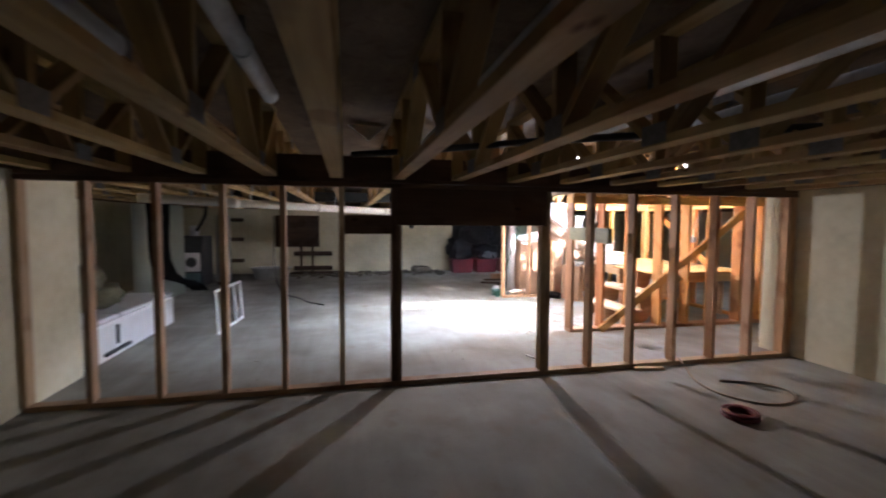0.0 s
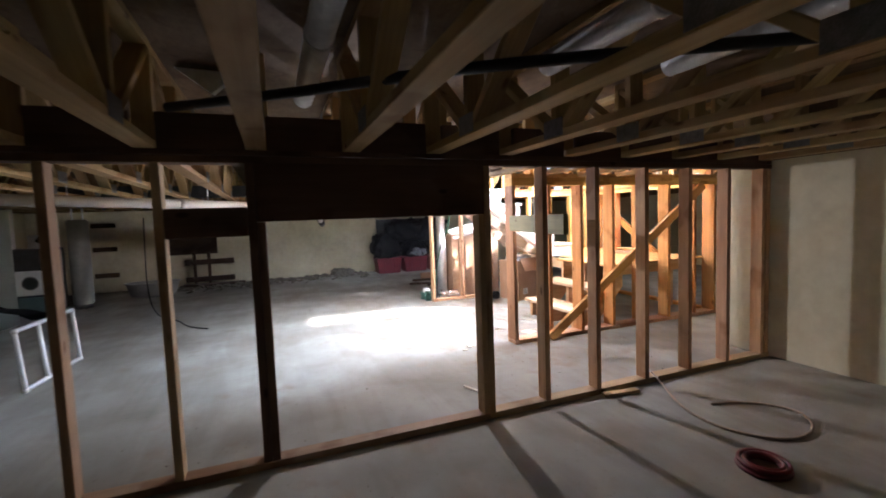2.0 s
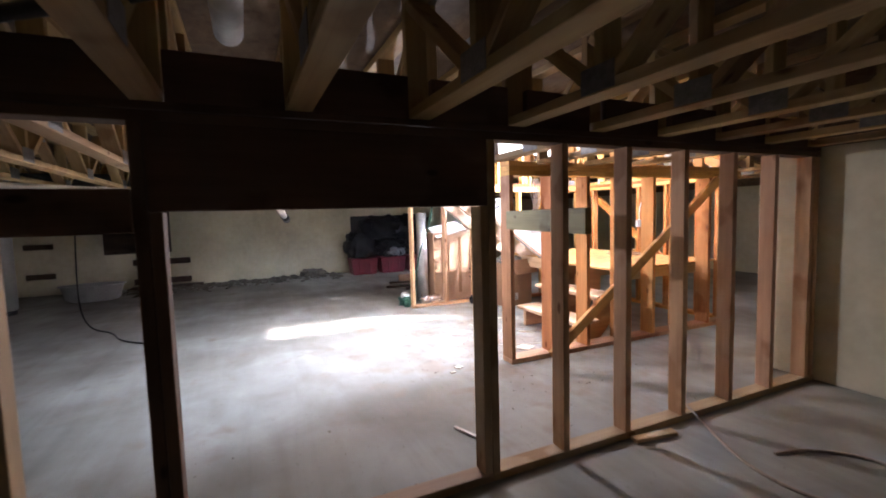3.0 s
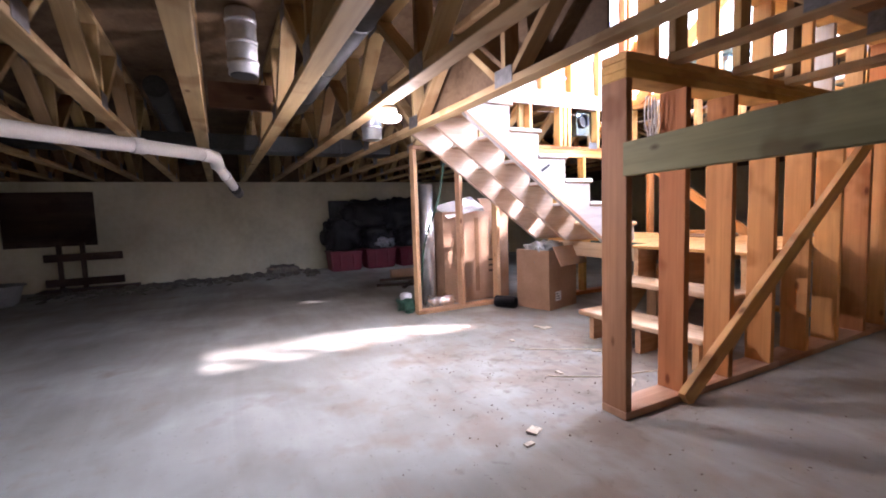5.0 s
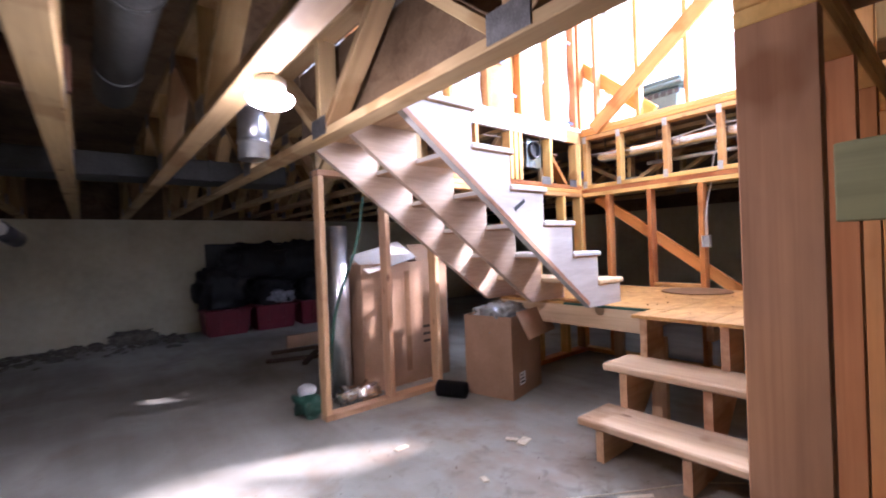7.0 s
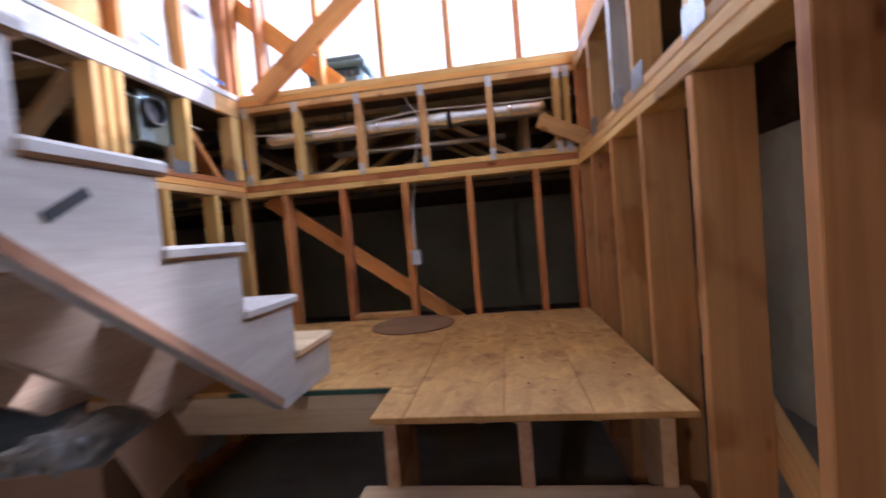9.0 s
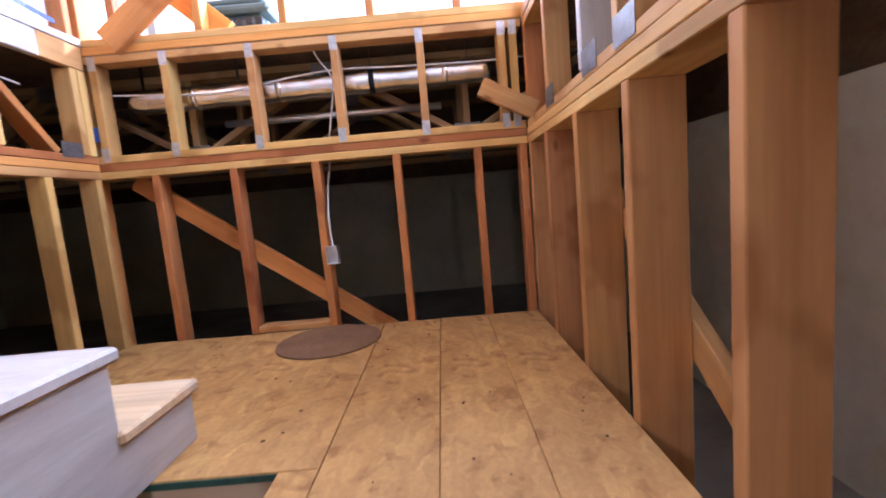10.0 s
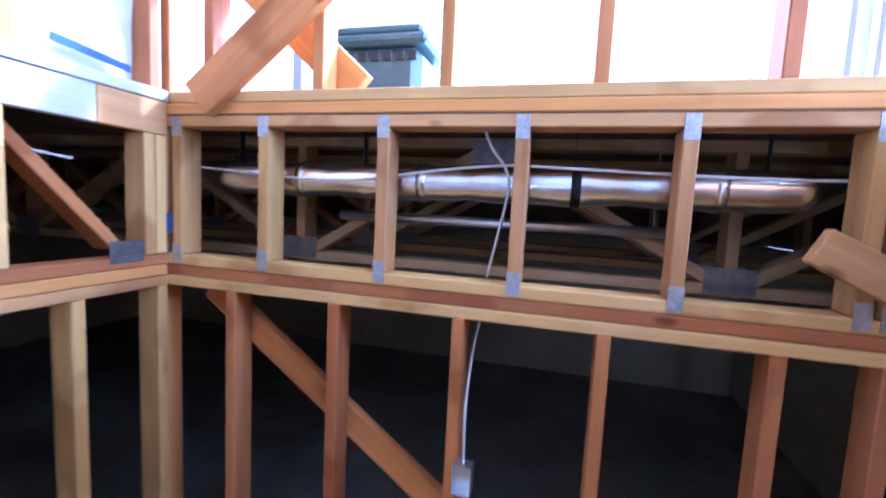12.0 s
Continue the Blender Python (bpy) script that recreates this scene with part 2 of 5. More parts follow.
DUCTM = mat("weathered_galvanised", (0.70, 0.73, 0.76), rough=0.45, metal=0.5, vary=0.25, scale=9, bscale=40, bump=0.1)
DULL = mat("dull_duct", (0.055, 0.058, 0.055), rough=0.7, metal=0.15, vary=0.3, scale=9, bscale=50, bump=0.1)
FOIL = mat("foil", (0.93, 0.91, 0.88), rough=0.27, metal=1.0, vary=0.2, scale=9, bscale=25, bump=0.5)
STRAP = mat("strap_steel", (0.55, 0.55, 0.54), rough=0.5, metal=0.7, vary=0.3, scale=30, bscale=160, bump=0.4)
PLATE = mat("gusset_steel", (0.27, 0.27, 0.265), rough=0.48, metal=0.8, vary=0.3, scale=30, bscale=160, bump=0.4)
PVC = mat("white_pvc", (0.64, 0.62, 0.57), rough=0.4, vary=0.12, scale=4, bump=0.03)
ABS = mat("black_pipe", (0.018, 0.018, 0.02), rough=0.4, vary=0.3, scale=9, bump=0.1)
RED = mat("red_plastic", (0.15, 0.012, 0.02), rough=0.45, vary=0.25, scale=8, bump=0.05)
BAG = mat("black_plastic", (0.011, 0.011, 0.013), rough=0.55, vary=0.3, scale=12, bump=0.12, bscale=18, spec=0.3)
CARD = mat("cardboard", (0.40, 0.245, 0.155), rough=0.85, vary=0.07, scale=4, bump=0.1, bscale=45, dark=(0.31, 0.185, 0.105))
WHITE = mat("white_enamel", (0.80, 0.82, 0.83), rough=0.35, vary=0.12, scale=3, bump=0.03)
DARKM = mat("dark_metal", (0.05, 0.055, 0.06), rough=0.5, metal=0.3, vary=0.3, scale=7, bump=0.08)
CABLE = mat("white_cable", (0.74, 0.72, 0.68), rough=0.45, vary=0.1, scale=20, bump=0.02)
BLUE = mat("blue_plastic", (0.03, 0.09, 0.34), rough=0.4, vary=0.2, scale=10, bump=0.05)
WRAP = mat("white_film", (0.78, 0.79, 0.80), rough=0.3, vary=0.14, scale=7, bscale=14, bump=0.9)
GREENP = mat("green_plastic", (0.035, 0.12, 0.085), rough=0.4, vary=0.3, scale=12, bump=0.1)
BROWN = mat("hardboard", (0.27, 0.15, 0.08), rough=0.85, vary=0.2, scale=7, bump=0.1, spec=0.15)
OLIVE = mat("olive_fabric", (0.12, 0.115, 0.07), rough=0.95, vary=0.45, scale=7, bscale=50, bump=0.7)
RUBBLE = mat("rubble", (0.23, 0.205, 0.165), rough=0.95, vary=0.5, scale=14, bump=0.5, rnd=0.3)
CHIP = mat("wood_chip", (0.62, 0.52, 0.38), rough=0.8, vary=0.3, scale=20, bump=0.2)
PLASTER = mat("plasterboard", (0.74, 0.72, 0.68), rough=0.9, vary=0.1, scale=2, bump=0.05)
STOVE = mat("stove_enamel", (0.10, 0.16, 0.16), rough=0.4, vary=0.2, scale=8, bump=0.1)
LENS = bpy.data.materials.new("lamp_diffuser")
n_, l_ = FLOORM.node_tree.nodes, FLOORM.node_tree.links
fb = n_["Principled BSDF"]
src_ = fb.inputs["Base Color"].links[0].from_socket
tc_ = next(x for x in n_ if x.type == "TEX_COORD")
sw = n_.new("ShaderNodeTexNoise")       # dirt smears dragged over the slab
sw.inputs["Scale"].default_value, sw.inputs["Detail"].default_value, sw.inputs["Distortion"].default_value = 1.7, 5, 0.5
l_.new(tc_.outputs["Object"], sw.inputs["Vector"])
rp = n_.new("ShaderNodeValToRGB")
rp.color_ramp.elements[0].position, rp.color_ramp.elements[0].color = 0.36, (0.66, 0.62, 0.58, 1)
rp.color_ramp.elements[1].position, rp.color_ramp.elements[1].color = 0.56, (1, 1, 1, 1)
l_.new(sw.outputs["Fac"], rp.inputs[0])
ml = n_.new("ShaderNodeMix")
ml.data_type, ml.blend_type = "RGBA", "MULTIPLY"
ml.inputs["Factor"].default_value = 0.6
l_.new(src_, ml.inputs["A"])
l_.new(rp.outputs[0], ml.inputs["B"])
spk = n_.new("ShaderNodeTexNoise")      # fine dust specks
spk.inputs["Scale"].default_value, spk.inputs["Detail"].default_value = 55, 3
l_.new(tc_.outputs["Object"], spk.inputs["Vector"])
rp2 = n_.new("ShaderNodeValToRGB")
rp2.color_ramp.elements[0].position, rp2.color_ramp.elements[0].color = 0.25, (0.55, 0.5, 0.45, 1)
rp2.color_ramp.elements[1].position, rp2.color_ramp.elements[1].color = 0.33, (1, 1, 1, 1)
l_.new(spk.outputs["Fac"], rp2.inputs[0])
ml2 = n_.new("ShaderNodeMix")
ml2.data_type, ml2.blend_type = "RGBA", "MULTIPLY"
ml2.inputs["Factor"].default_value = 0.6
l_.new(ml.outputs["Result"], ml2.inputs["A"])
l_.new(rp2.outputs[0], ml2.inputs["B"])
# brown dirt trodden round the foot of the stairs
gp = n_.new("ShaderNodeNewGeometry")
ds = n_.new("ShaderNodeVectorMath")
ds.operation = "DISTANCE"
ds.inputs[1].default_value = (3.0, 5.45, 0.0)
l_.new(gp.outputs["Position"], ds.inputs[0])
dm = n_.new("ShaderNodeMapRange")
dm.inputs["From Min"].default_value, dm.inputs["From Max"].default_value = 0.3, 1.9
dm.inputs["To Min"].default_value, dm.inputs["To Max"].default_value = 0.26, 0.0
l_.new(ds.outputs["Value"], dm.inputs["Value"])
dn = n_.new("ShaderNodeTexNoise")
dn.inputs["Scale"].default_value, dn.inputs["Detail"].default_value = 4.5, 7
l_.new(tc_.outputs["Object"], dn.inputs["Vector"])
da = n_.new("ShaderNodeMath")
l_.new(dn.outputs["Fac"], da.inputs[0])
l_.new(dm.outputs[0], da.inputs[1])
dr = n_.new("ShaderNodeValToRGB")
dr.color_ramp.elements[0].position, dr.color_ramp.elements[0].color = 0.60, (0, 0, 0, 1)
dr.color_ramp.elements[1].position, dr.color_ramp.elements[1].color = 0.80, (0.8, 0.8, 0.8, 1)
l_.new(da.outputs[0], dr.inputs[0])
dmix = n_.new("ShaderNodeMix")
dmix.data_type = "RGBA"
dmix.inputs["B"].default_value = (0.235, 0.185, 0.14, 1)
l_.new(dr.outputs[0], dmix.inputs["Factor"])
l_.new(ml2.outputs["Result"], dmix.inputs["A"])
sm = n_.new("ShaderNodeMapping")        # long faint broom and trowel streaks
sm.inputs["Rotation"].default_value, sm.inputs["Scale"].default_value = (0, 0, 0.55), (0.45, 3.2, 1.0)
l_.new(tc_.outputs["Object"], sm.inputs["Vector"])
sn = n_.new("ShaderNodeTexNoise")
sn.inputs["Scale"].default_value, sn.inputs["Detail"].default_value, sn.inputs["Distortion"].default_value = 1.3, 7, 1.6
l_.new(sm.outputs[0], sn.inputs["Vector"])
sr_ = n_.new("ShaderNodeValToRGB")
sr_.color_ramp.elements[0].position, sr_.color_ramp.elements[0].color = 0.36, (0.74, 0.72, 0.70, 1)
sr_.color_ramp.elements[1].position, sr_.color_ramp.elements[1].color = 0.60, (1.06, 1.06, 1.06, 1)
l_.new(sn.outputs["Fac"], sr_.inputs[0])
sx = n_.new("ShaderNodeMix")
sx.data_type, sx.blend_type = "RGBA", "MULTIPLY"
sx.inputs["Factor"].default_value = 0.35
l_.new(dmix.outputs["Result"], sx.inputs["A"])
l_.new(sr_.outputs[0], sx.inputs["B"])
kn = n_.new("ShaderNodeTexNoise")       # dark smudges of trodden dirt by the stairs
kn.inputs["Scale"].default_value, kn.inputs["Detail"].default_value, kn.inputs["Distortion"].default_value = 11.0, 7, 0.6
l_.new(tc_.outputs["Object"], kn.inputs["Vector"])
ka = n_.new("ShaderNodeMath")
l_.new(kn.outputs["Fac"], ka.inputs[0])
l_.new(dm.outputs[0], ka.inputs[1])
kr = n_.new("ShaderNodeValToRGB")
kr.color_ramp.elements[0].position, kr.color_ramp.elements[0].color = 0.74, (0, 0, 0, 1)
kr.color_ramp.elements[1].position, kr.color_ramp.elements[1].color = 0.95, (0.7, 0.7, 0.7, 1)
l_.new(ka.outputs[0], kr.inputs[0])
km = n_.new("ShaderNodeMix")
km.data_type = "RGBA"
km.inputs["B"].default_value = (0.13, 0.10, 0.075, 1)
l_.new(kr.outputs[0], km.inputs["Factor"])
l_.new(sx.outputs["Result"], km.inputs["A"])
l_.new(km.outputs["Result"], fb.inputs["Base Color"])
LENS.use_nodes = True
LENS.node_tree.nodes["Principled BSDF"].inputs["Emission Color"].default_value = (1.0, 0.97, 0.93, 1)
LENS.node_tree.nodes["Principled BSDF"].inputs["Emission Strength"].default_value = 16.0


# ---- building helpers ----
def world_of(ob):
    return ob.matrix_basis if ob.parent is None else world_of(ob.parent) @ ob.matrix_basis


def thing(name, at=(0, 0, 0), label="", category="", group="", kind=""):
    ob = new(name)
    ob.empty_display_size = 0.1
    ob.matrix_basis = Matrix.Translation(at)
    return tagged(ob, label, category, group, kind)


def put(name, data, m, parent=None, label=""):
    ob = new(name, data)
    if parent is not None:
        ob.parent = parent
        ob.matrix_basis = world_of(parent).inverted() @ m
    else:
        ob.matrix_basis = m
    return tagged(ob, label)


def part(name, bm, material, parent=None, label="", m=None, smooth=False):
    me = bpy.data.meshes.new(name)
    bm.to_mesh(me)
    bm.free()
    me.materials.append(material)
    if smooth:
        for p in me.polygons:
            p.use_smooth = True
    return put(name, me, m or Matrix.Identity(4), parent, label)


def box_bm(sx, sy, sz, bevel=0.003):
    bm = bmesh.new()
    bmesh.ops.create_cube(bm, size=1.0, matrix=Matrix.Diagonal((sx, sy, sz, 1)))
    if bevel:
        bmesh.ops.bevel(bm, geom=list(bm.edges), offset=min(bevel, sx / 3, sy / 3, sz / 3), segments=1, affect="EDGES")
    return bm


def block(name, lo, hi, material, parent=None, label="", bevel=0.003):
    """A box from corner lo to corner hi, its longest side along its own x."""
    lo, hi = Vector(lo), Vector(hi)
    s, c = hi - lo, (lo + hi) / 2
    k = max(range(3), key=lambda i: s[i])
    if k == 0:
        return part(name, box_bm(s.x, s.y, s.z, bevel), material, parent, label, Matrix.Translation(c))
    if k == 1:
        return part(name, box_bm(s.y, s.x, s.z, bevel), material, parent, label, Matrix.Translation(c) @ pose(0, 0, 0, 0, 0, 90))
    return part(name, box_bm(s.z, s.y, s.x, bevel), material, parent, label, Matrix.Translation(c) @ pose(0, 0, 0, 0, -90, 0))


def beam(name, p, q, w, h, material, parent=None, label="", up=(0, 0, 1), bevel=0.003):
    """A board from p to q; h is its size towards up, w across."""
    p, q = Vector(p), Vector(q)
    x = (q - p).normalized()
    z = Vector(up) - x * x.dot(Vector(up))
    z.normalize()
    y = z.cross(x)
    m = Matrix((x, y, z)).transposed().to_4x4()
    m.translation = (p + q) / 2
    return part(name, box_bm((q - p).length, w, h, bevel), material, parent, label, m)


def tube(name, pts, r, material, parent=None, label="", sides=12, cyclic=False):
    """A round pipe or cable along points."""
    cu = bpy.data.curves.new(name, "CURVE")
    cu.dimensions, cu.bevel_depth, cu.bevel_resolution, cu.use_fill_caps = "3D", r, max(1, sides // 4 - 1), True
    sp = cu.splines.new("NURBS" if len(pts) > 3 else "POLY")
    sp.points.add(len(pts) - 1)
    for a, b in zip(sp.points, pts):
        a.co = (*b, 1)
    if len(pts) > 3:
        sp.order_u, sp.use_endpoint_u, sp.use_cyclic_u, sp.resolution_u = 3, not cyclic, cyclic, 5
    tmp = bpy.data.objects.new(name, cu)
    me = bpy.data.meshes.new_from_object(tmp)
    bpy.data.objects.remove(tmp)
    me.materials.clear()
    me.materials.append(material)
    for p in me.polygons:
        p.use_smooth = True
    return put(name, me, Matrix.Identity(4), parent, label)


def cyl(name, p, q, r, material, parent=None, label="", seg=24, r2=None, bevel=0.0):
    p, q = Vector(p), Vector(q)
    bm = bmesh.new()
    bmesh.ops.create_cone(bm, cap_ends=True, segments=seg, radius1=r, radius2=r if r2 is None else r2, depth=(q - p).length)
    if bevel:
        ed = [e for e in bm.edges if abs(e.verts[0].co.z - e.verts[1].co.z) < 1e-6]
        bmesh.ops.bevel(bm, geom=ed, offset=bevel, segments=2, affect="EDGES")
    m = (q - p).to_track_quat("Z", "Y").to_matrix().to_4x4()
    m.translation = (p + q) / 2
    ob = part(name, bm, material, parent, label, m)
    for f in ob.data.polygons:
        f.use_smooth = len(f.vertices) == 4
    return ob


def prism(name, outline, y0, y1, material, parent=None, label=""):
    """An outline in x and z, extruded along y."""
    bm = bmesh.new()
    f = bm.faces.new([bm.verts.new((x, y0, z)) for x, z in outline])
    ex = bmesh.ops.extrude_face_region(bm, geom=[f])
    bmesh.ops.translate(bm, vec=(0, y1 - y0, 0), verts=[v for v in ex["geom"] if isinstance(v, bmesh.types.BMVert)])
    bmesh.ops.recalc_face_normals(bm, faces=bm.faces)
    bmesh.ops.triangulate(bm, faces=[g for g in bm.faces if len(g.verts) > 4], ngon_method="EAR_CLIP")
    return part(name, bm, material, parent, label)


def lump(name, c, size, material, parent=None, label="", seed=0, rough=0.25, freq=3.0, sub=3):
    """A rounded, dented body: bags, cushions, clods."""
    bm = bmesh.new()
    bmesh.ops.create_icosphere(bm, subdivisions=sub, radius=1.0)
    for v in bm.verts:
        d = v.co.normalized()
        k = 1 + rough * noise.noise(d * freq + Vector((seed * 3.7, seed, 0)))
        v.co = Vector((math.copysign(abs(d.x) ** 0.7, d.x), math.copysign(abs(d.y) ** 0.7, d.y), math.copysign(abs(d.z) ** 0.75, d.z))) * k
        v.co = Vector((v.co.x * size[0] / 2, v.co.y * size[1] / 2, max(v.co.z, -0.86) * size[2] / 2))
    low = min(v.co.z for v in bm.verts)
    for v in bm.verts:
        v.co.z -= low
    return part(name, bm, material, parent, label, Matrix.Translation(c), smooth=True)


# ---- the large structure ----
TB = 1.60          # underside of the floor trusses
TT = 2.09          # their top
UP = 2.112         # upper floor
WX, EX, NY, SY = -3.7, 9.3, 11.6, -2.4
RW, LW = 4.36, -1.95

flo = block("floor", (WX - 0.3, SY - 0.3, -0.2), (EX + 0.3, NY + 0.3, 0.0), FLOORM, None, "bare dusty grey concrete slab floor", 0)
tagged(flo, "bare dusty grey concrete slab floor", "floor", kind="structure")


def concrete(name, lo, hi):
    tagged(block(name, lo, hi, WALLM, None, "", 0.004), "off-white painted poured concrete foundation wall", "wall", kind="structure")


WT = 1.60
concrete("wall_north", (WX - 0.2, NY, 0), (EX + 0.2, NY + 0.2, WT))
concrete("wall_west", (WX - 0.2, 4.15, 0), (WX, NY, WT))
concrete("wall_west_return", (WX - 0.2, 3.95, 0), (LW - 0.2, 4.15, WT))
concrete("wall_south_west", (LW - 0.2, SY, 0), (LW, 4.15, WT))
concrete("wall_south", (LW - 0.2, SY - 0.2, 0), (RW + 0.2, SY, WT))
concrete("wall_south_east", (RW, SY, 0), (RW + 0.2, 3.78, WT))
concrete("wall_east_return", (RW + 0.2, 3.58, 0), (EX + 0.2, 3.78, WT))
concrete("wall_east", (EX, 3.78, 0), (EX + 0.2, NY, WT))


# upper floor deck, with the stair opening left out
OX0, OX1, OY0, OY1 = 2.60, 5.43, 4.70, 6.97
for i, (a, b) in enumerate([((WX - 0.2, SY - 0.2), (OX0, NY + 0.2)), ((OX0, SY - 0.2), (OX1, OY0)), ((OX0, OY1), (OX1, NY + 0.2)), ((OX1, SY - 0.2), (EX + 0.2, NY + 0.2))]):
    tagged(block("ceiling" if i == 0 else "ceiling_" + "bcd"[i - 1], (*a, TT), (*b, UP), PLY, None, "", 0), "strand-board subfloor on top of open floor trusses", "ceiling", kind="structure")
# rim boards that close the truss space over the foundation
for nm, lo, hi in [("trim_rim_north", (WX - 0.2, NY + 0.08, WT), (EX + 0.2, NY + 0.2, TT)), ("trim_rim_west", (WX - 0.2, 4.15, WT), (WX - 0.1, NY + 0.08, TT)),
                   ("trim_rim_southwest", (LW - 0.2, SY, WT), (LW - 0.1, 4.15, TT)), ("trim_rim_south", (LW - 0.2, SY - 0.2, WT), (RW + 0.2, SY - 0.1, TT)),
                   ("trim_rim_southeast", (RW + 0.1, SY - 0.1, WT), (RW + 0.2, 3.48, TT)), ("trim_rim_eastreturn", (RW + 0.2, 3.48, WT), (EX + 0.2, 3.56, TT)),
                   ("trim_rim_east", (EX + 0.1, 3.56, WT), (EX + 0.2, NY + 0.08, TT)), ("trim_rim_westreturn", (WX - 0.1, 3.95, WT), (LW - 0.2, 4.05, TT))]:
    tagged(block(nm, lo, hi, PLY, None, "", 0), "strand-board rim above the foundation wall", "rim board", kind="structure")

# upper storey shell: an added tall room over the stairs, glazed to the south and east
UX, UR, US = 7.3, 6.6, 4.0
# south top, south end and east top are unseen, sized to trim the sun patches
for nm, lo, hi in [("wall_upper_west", (0.4, US - 0.15, UP), (0.55, NY + 0.2, UR)), ("wall_upper_south_low", (0.55, US - 0.15, UP), (UX, US, UP + 0.15)),
                   ("wall_upper_south", (0.55, US - 0.15, UP + 0.15), (4.25, US, UR)), ("wall_upper_south_top", (4.25, US - 0.15, 4.02), (6.55, US, UR)), ("wall_upper_south_end", (6.55, US - 0.15, UP + 0.15), (UX, US, UR)),
                   ("wall_upper_north", (0.55, NY, UP), (UX, NY + 0.2, UR)), ("wall_upper_east_low", (UX, US - 0.15, UP), (UX + 0.15, NY + 0.2, UP + 0.15)),
                   ("wall_upper_east_top", (UX, US - 0.15, 5.6), (UX + 0.15, NY + 0.2, UR)), ("wall_upper_east_north", (UX, 9.6, UP + 0.15), (UX + 0.15, NY + 0.2, 5.6))]:
    tagged(block(nm, lo, hi, PLASTER, None, "", 0), "added pale plasterboard wall of the upper storey, bounding the sunlight", "wall", kind="structure")
tagged(block("ceiling_upper", (0.4, US - 0.15, UR), (UX + 0.15, NY + 0.2, UR + 0.12), PLASTER, None, "", 0), "pale plasterboard ceiling of the upper storey", "ceiling", kind="structure")
win = thing("window_1", (UX + 0.07, 6.8, UP + 0.15), "wide bright window wall with slim pale frames", "window", kind="structure")
for y in (4.05, 7.75, 9.56):
    block("window_frame", (UX + 0.04, y - 0.04, UP + 0.15), (UX + 0.11, y + 0.04, 5.6), PVC, win)
# unseen opening, sized to let the sun strip fall on the lower floor
win2 = thing("window_2", (5.8, US - 0.07, UP + 0.15), "unseen south window opening with slim pale frames", "window", kind="structure")
for x, z0, z1 in ((4.29, UP + 0.15, 4.02), (6.51, UP + 0.15, 4.02)):
    block("window_frame", (x - 0.035, US - 0.11, z0), (x + 0.035, US - 0.04, z1), PVC, win2)

# ---- stud partitions ----
S = 0.038   # a board's thickness
wa = thing("stud_wall", (1.2, 3.48, 0), "unfinished timber stud partition with a framed doorway", "stud wall", "stud walls")
AY0, AY1 = 3.435, 3.524
AT = 1.535
block("bottom_plate", (LW + 0.01, AY0, 0), (1.77, AY1, S), AGEDW, wa)
block("bottom_plate", (1.772, AY0, 0), (RW - 0.01, AY1, S), AGEDW, wa)
block("top_plate", (LW + 0.01, AY0, AT), (RW - 0.01, AY1, AT + S - 0.004), BACKLITW, wa)
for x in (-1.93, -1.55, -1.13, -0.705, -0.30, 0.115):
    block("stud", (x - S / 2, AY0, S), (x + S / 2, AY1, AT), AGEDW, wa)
# left door studs take the shade-dark colour, the right ones don't
for x0, x1, top, m_ in ((0.487, 0.526, AT, BACKLITW), (0.528, 0.566, 1.25, BACKLITW), (1.728, 1.766, 1.25, AGEDW), (1.768, 1.806, AT, AGEDW)):
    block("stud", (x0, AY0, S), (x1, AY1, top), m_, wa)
block("header", (0.528, AY0 + 0.002, 1.252), (1.766, AY0 + 0.042, AT), BACKLITW, wa, "doubled doorway header darkened as backlit")
block("header", (0.528, AY0 + 0.046, 1.252), (1.766, AY1 - 0.002, AT), BACKLITW, wa, "doubled doorway header darkened as backlit")
block("small_header", (0.136, AY0, 1.185), (0.485, AY0 + 0.04, 1.325), BACKLITW, wa)
block("small_header", (0.136, AY0 + 0.044, 1.185), (0.485, AY1, 1.325), BACKLITW, wa)
for x in (2.19, 2.60, 3.03, 3.45, 3.86, 4.26):
    block("stud", (x - S / 2, AY0, S), (x + S / 2, AY1, AT), PALEW, wa)
block("stud", (4.30, AY0, S), (4.338, AY1, AT), PALEW, wa)

BY0, BY1 = 4.70, 4.84
PB = 1.515
wb = thing("stud_wall", (4.0, 4.77, 0), "reddish two-by-six timber stud wall beside the stairs", "stud wall", "stud walls")
block("bottom_plate", (2.70, BY0, 0), (5.50, BY1, S), PALEW, wb)
block("top_plate", (2.70, BY0, PB), (5.57, BY1, PB + S - 0.002), PINE, wb)
block("top_plate", (2.70, BY0, PB + S), (5.57, BY1, PB + 2 * S - 0.002), PINE, wb)
for k, x in enumerate((2.72, 3.12, 3.50, 3.905, 4.30, 4.69, 5.09, 5.41)):
    block("stud", (x - S / 2, BY0, S), (x + S / 2, BY1, PB), POSTW if k == 0 else REDFIR, wb)
beam("brace", (3.08, BY0 - 0.022, 0.02), (5.18, BY0 - 0.022, 1.50), S, 0.089, PINE, wb, "pale diagonal bracing board", up=(-0.57, 0, 0.82))

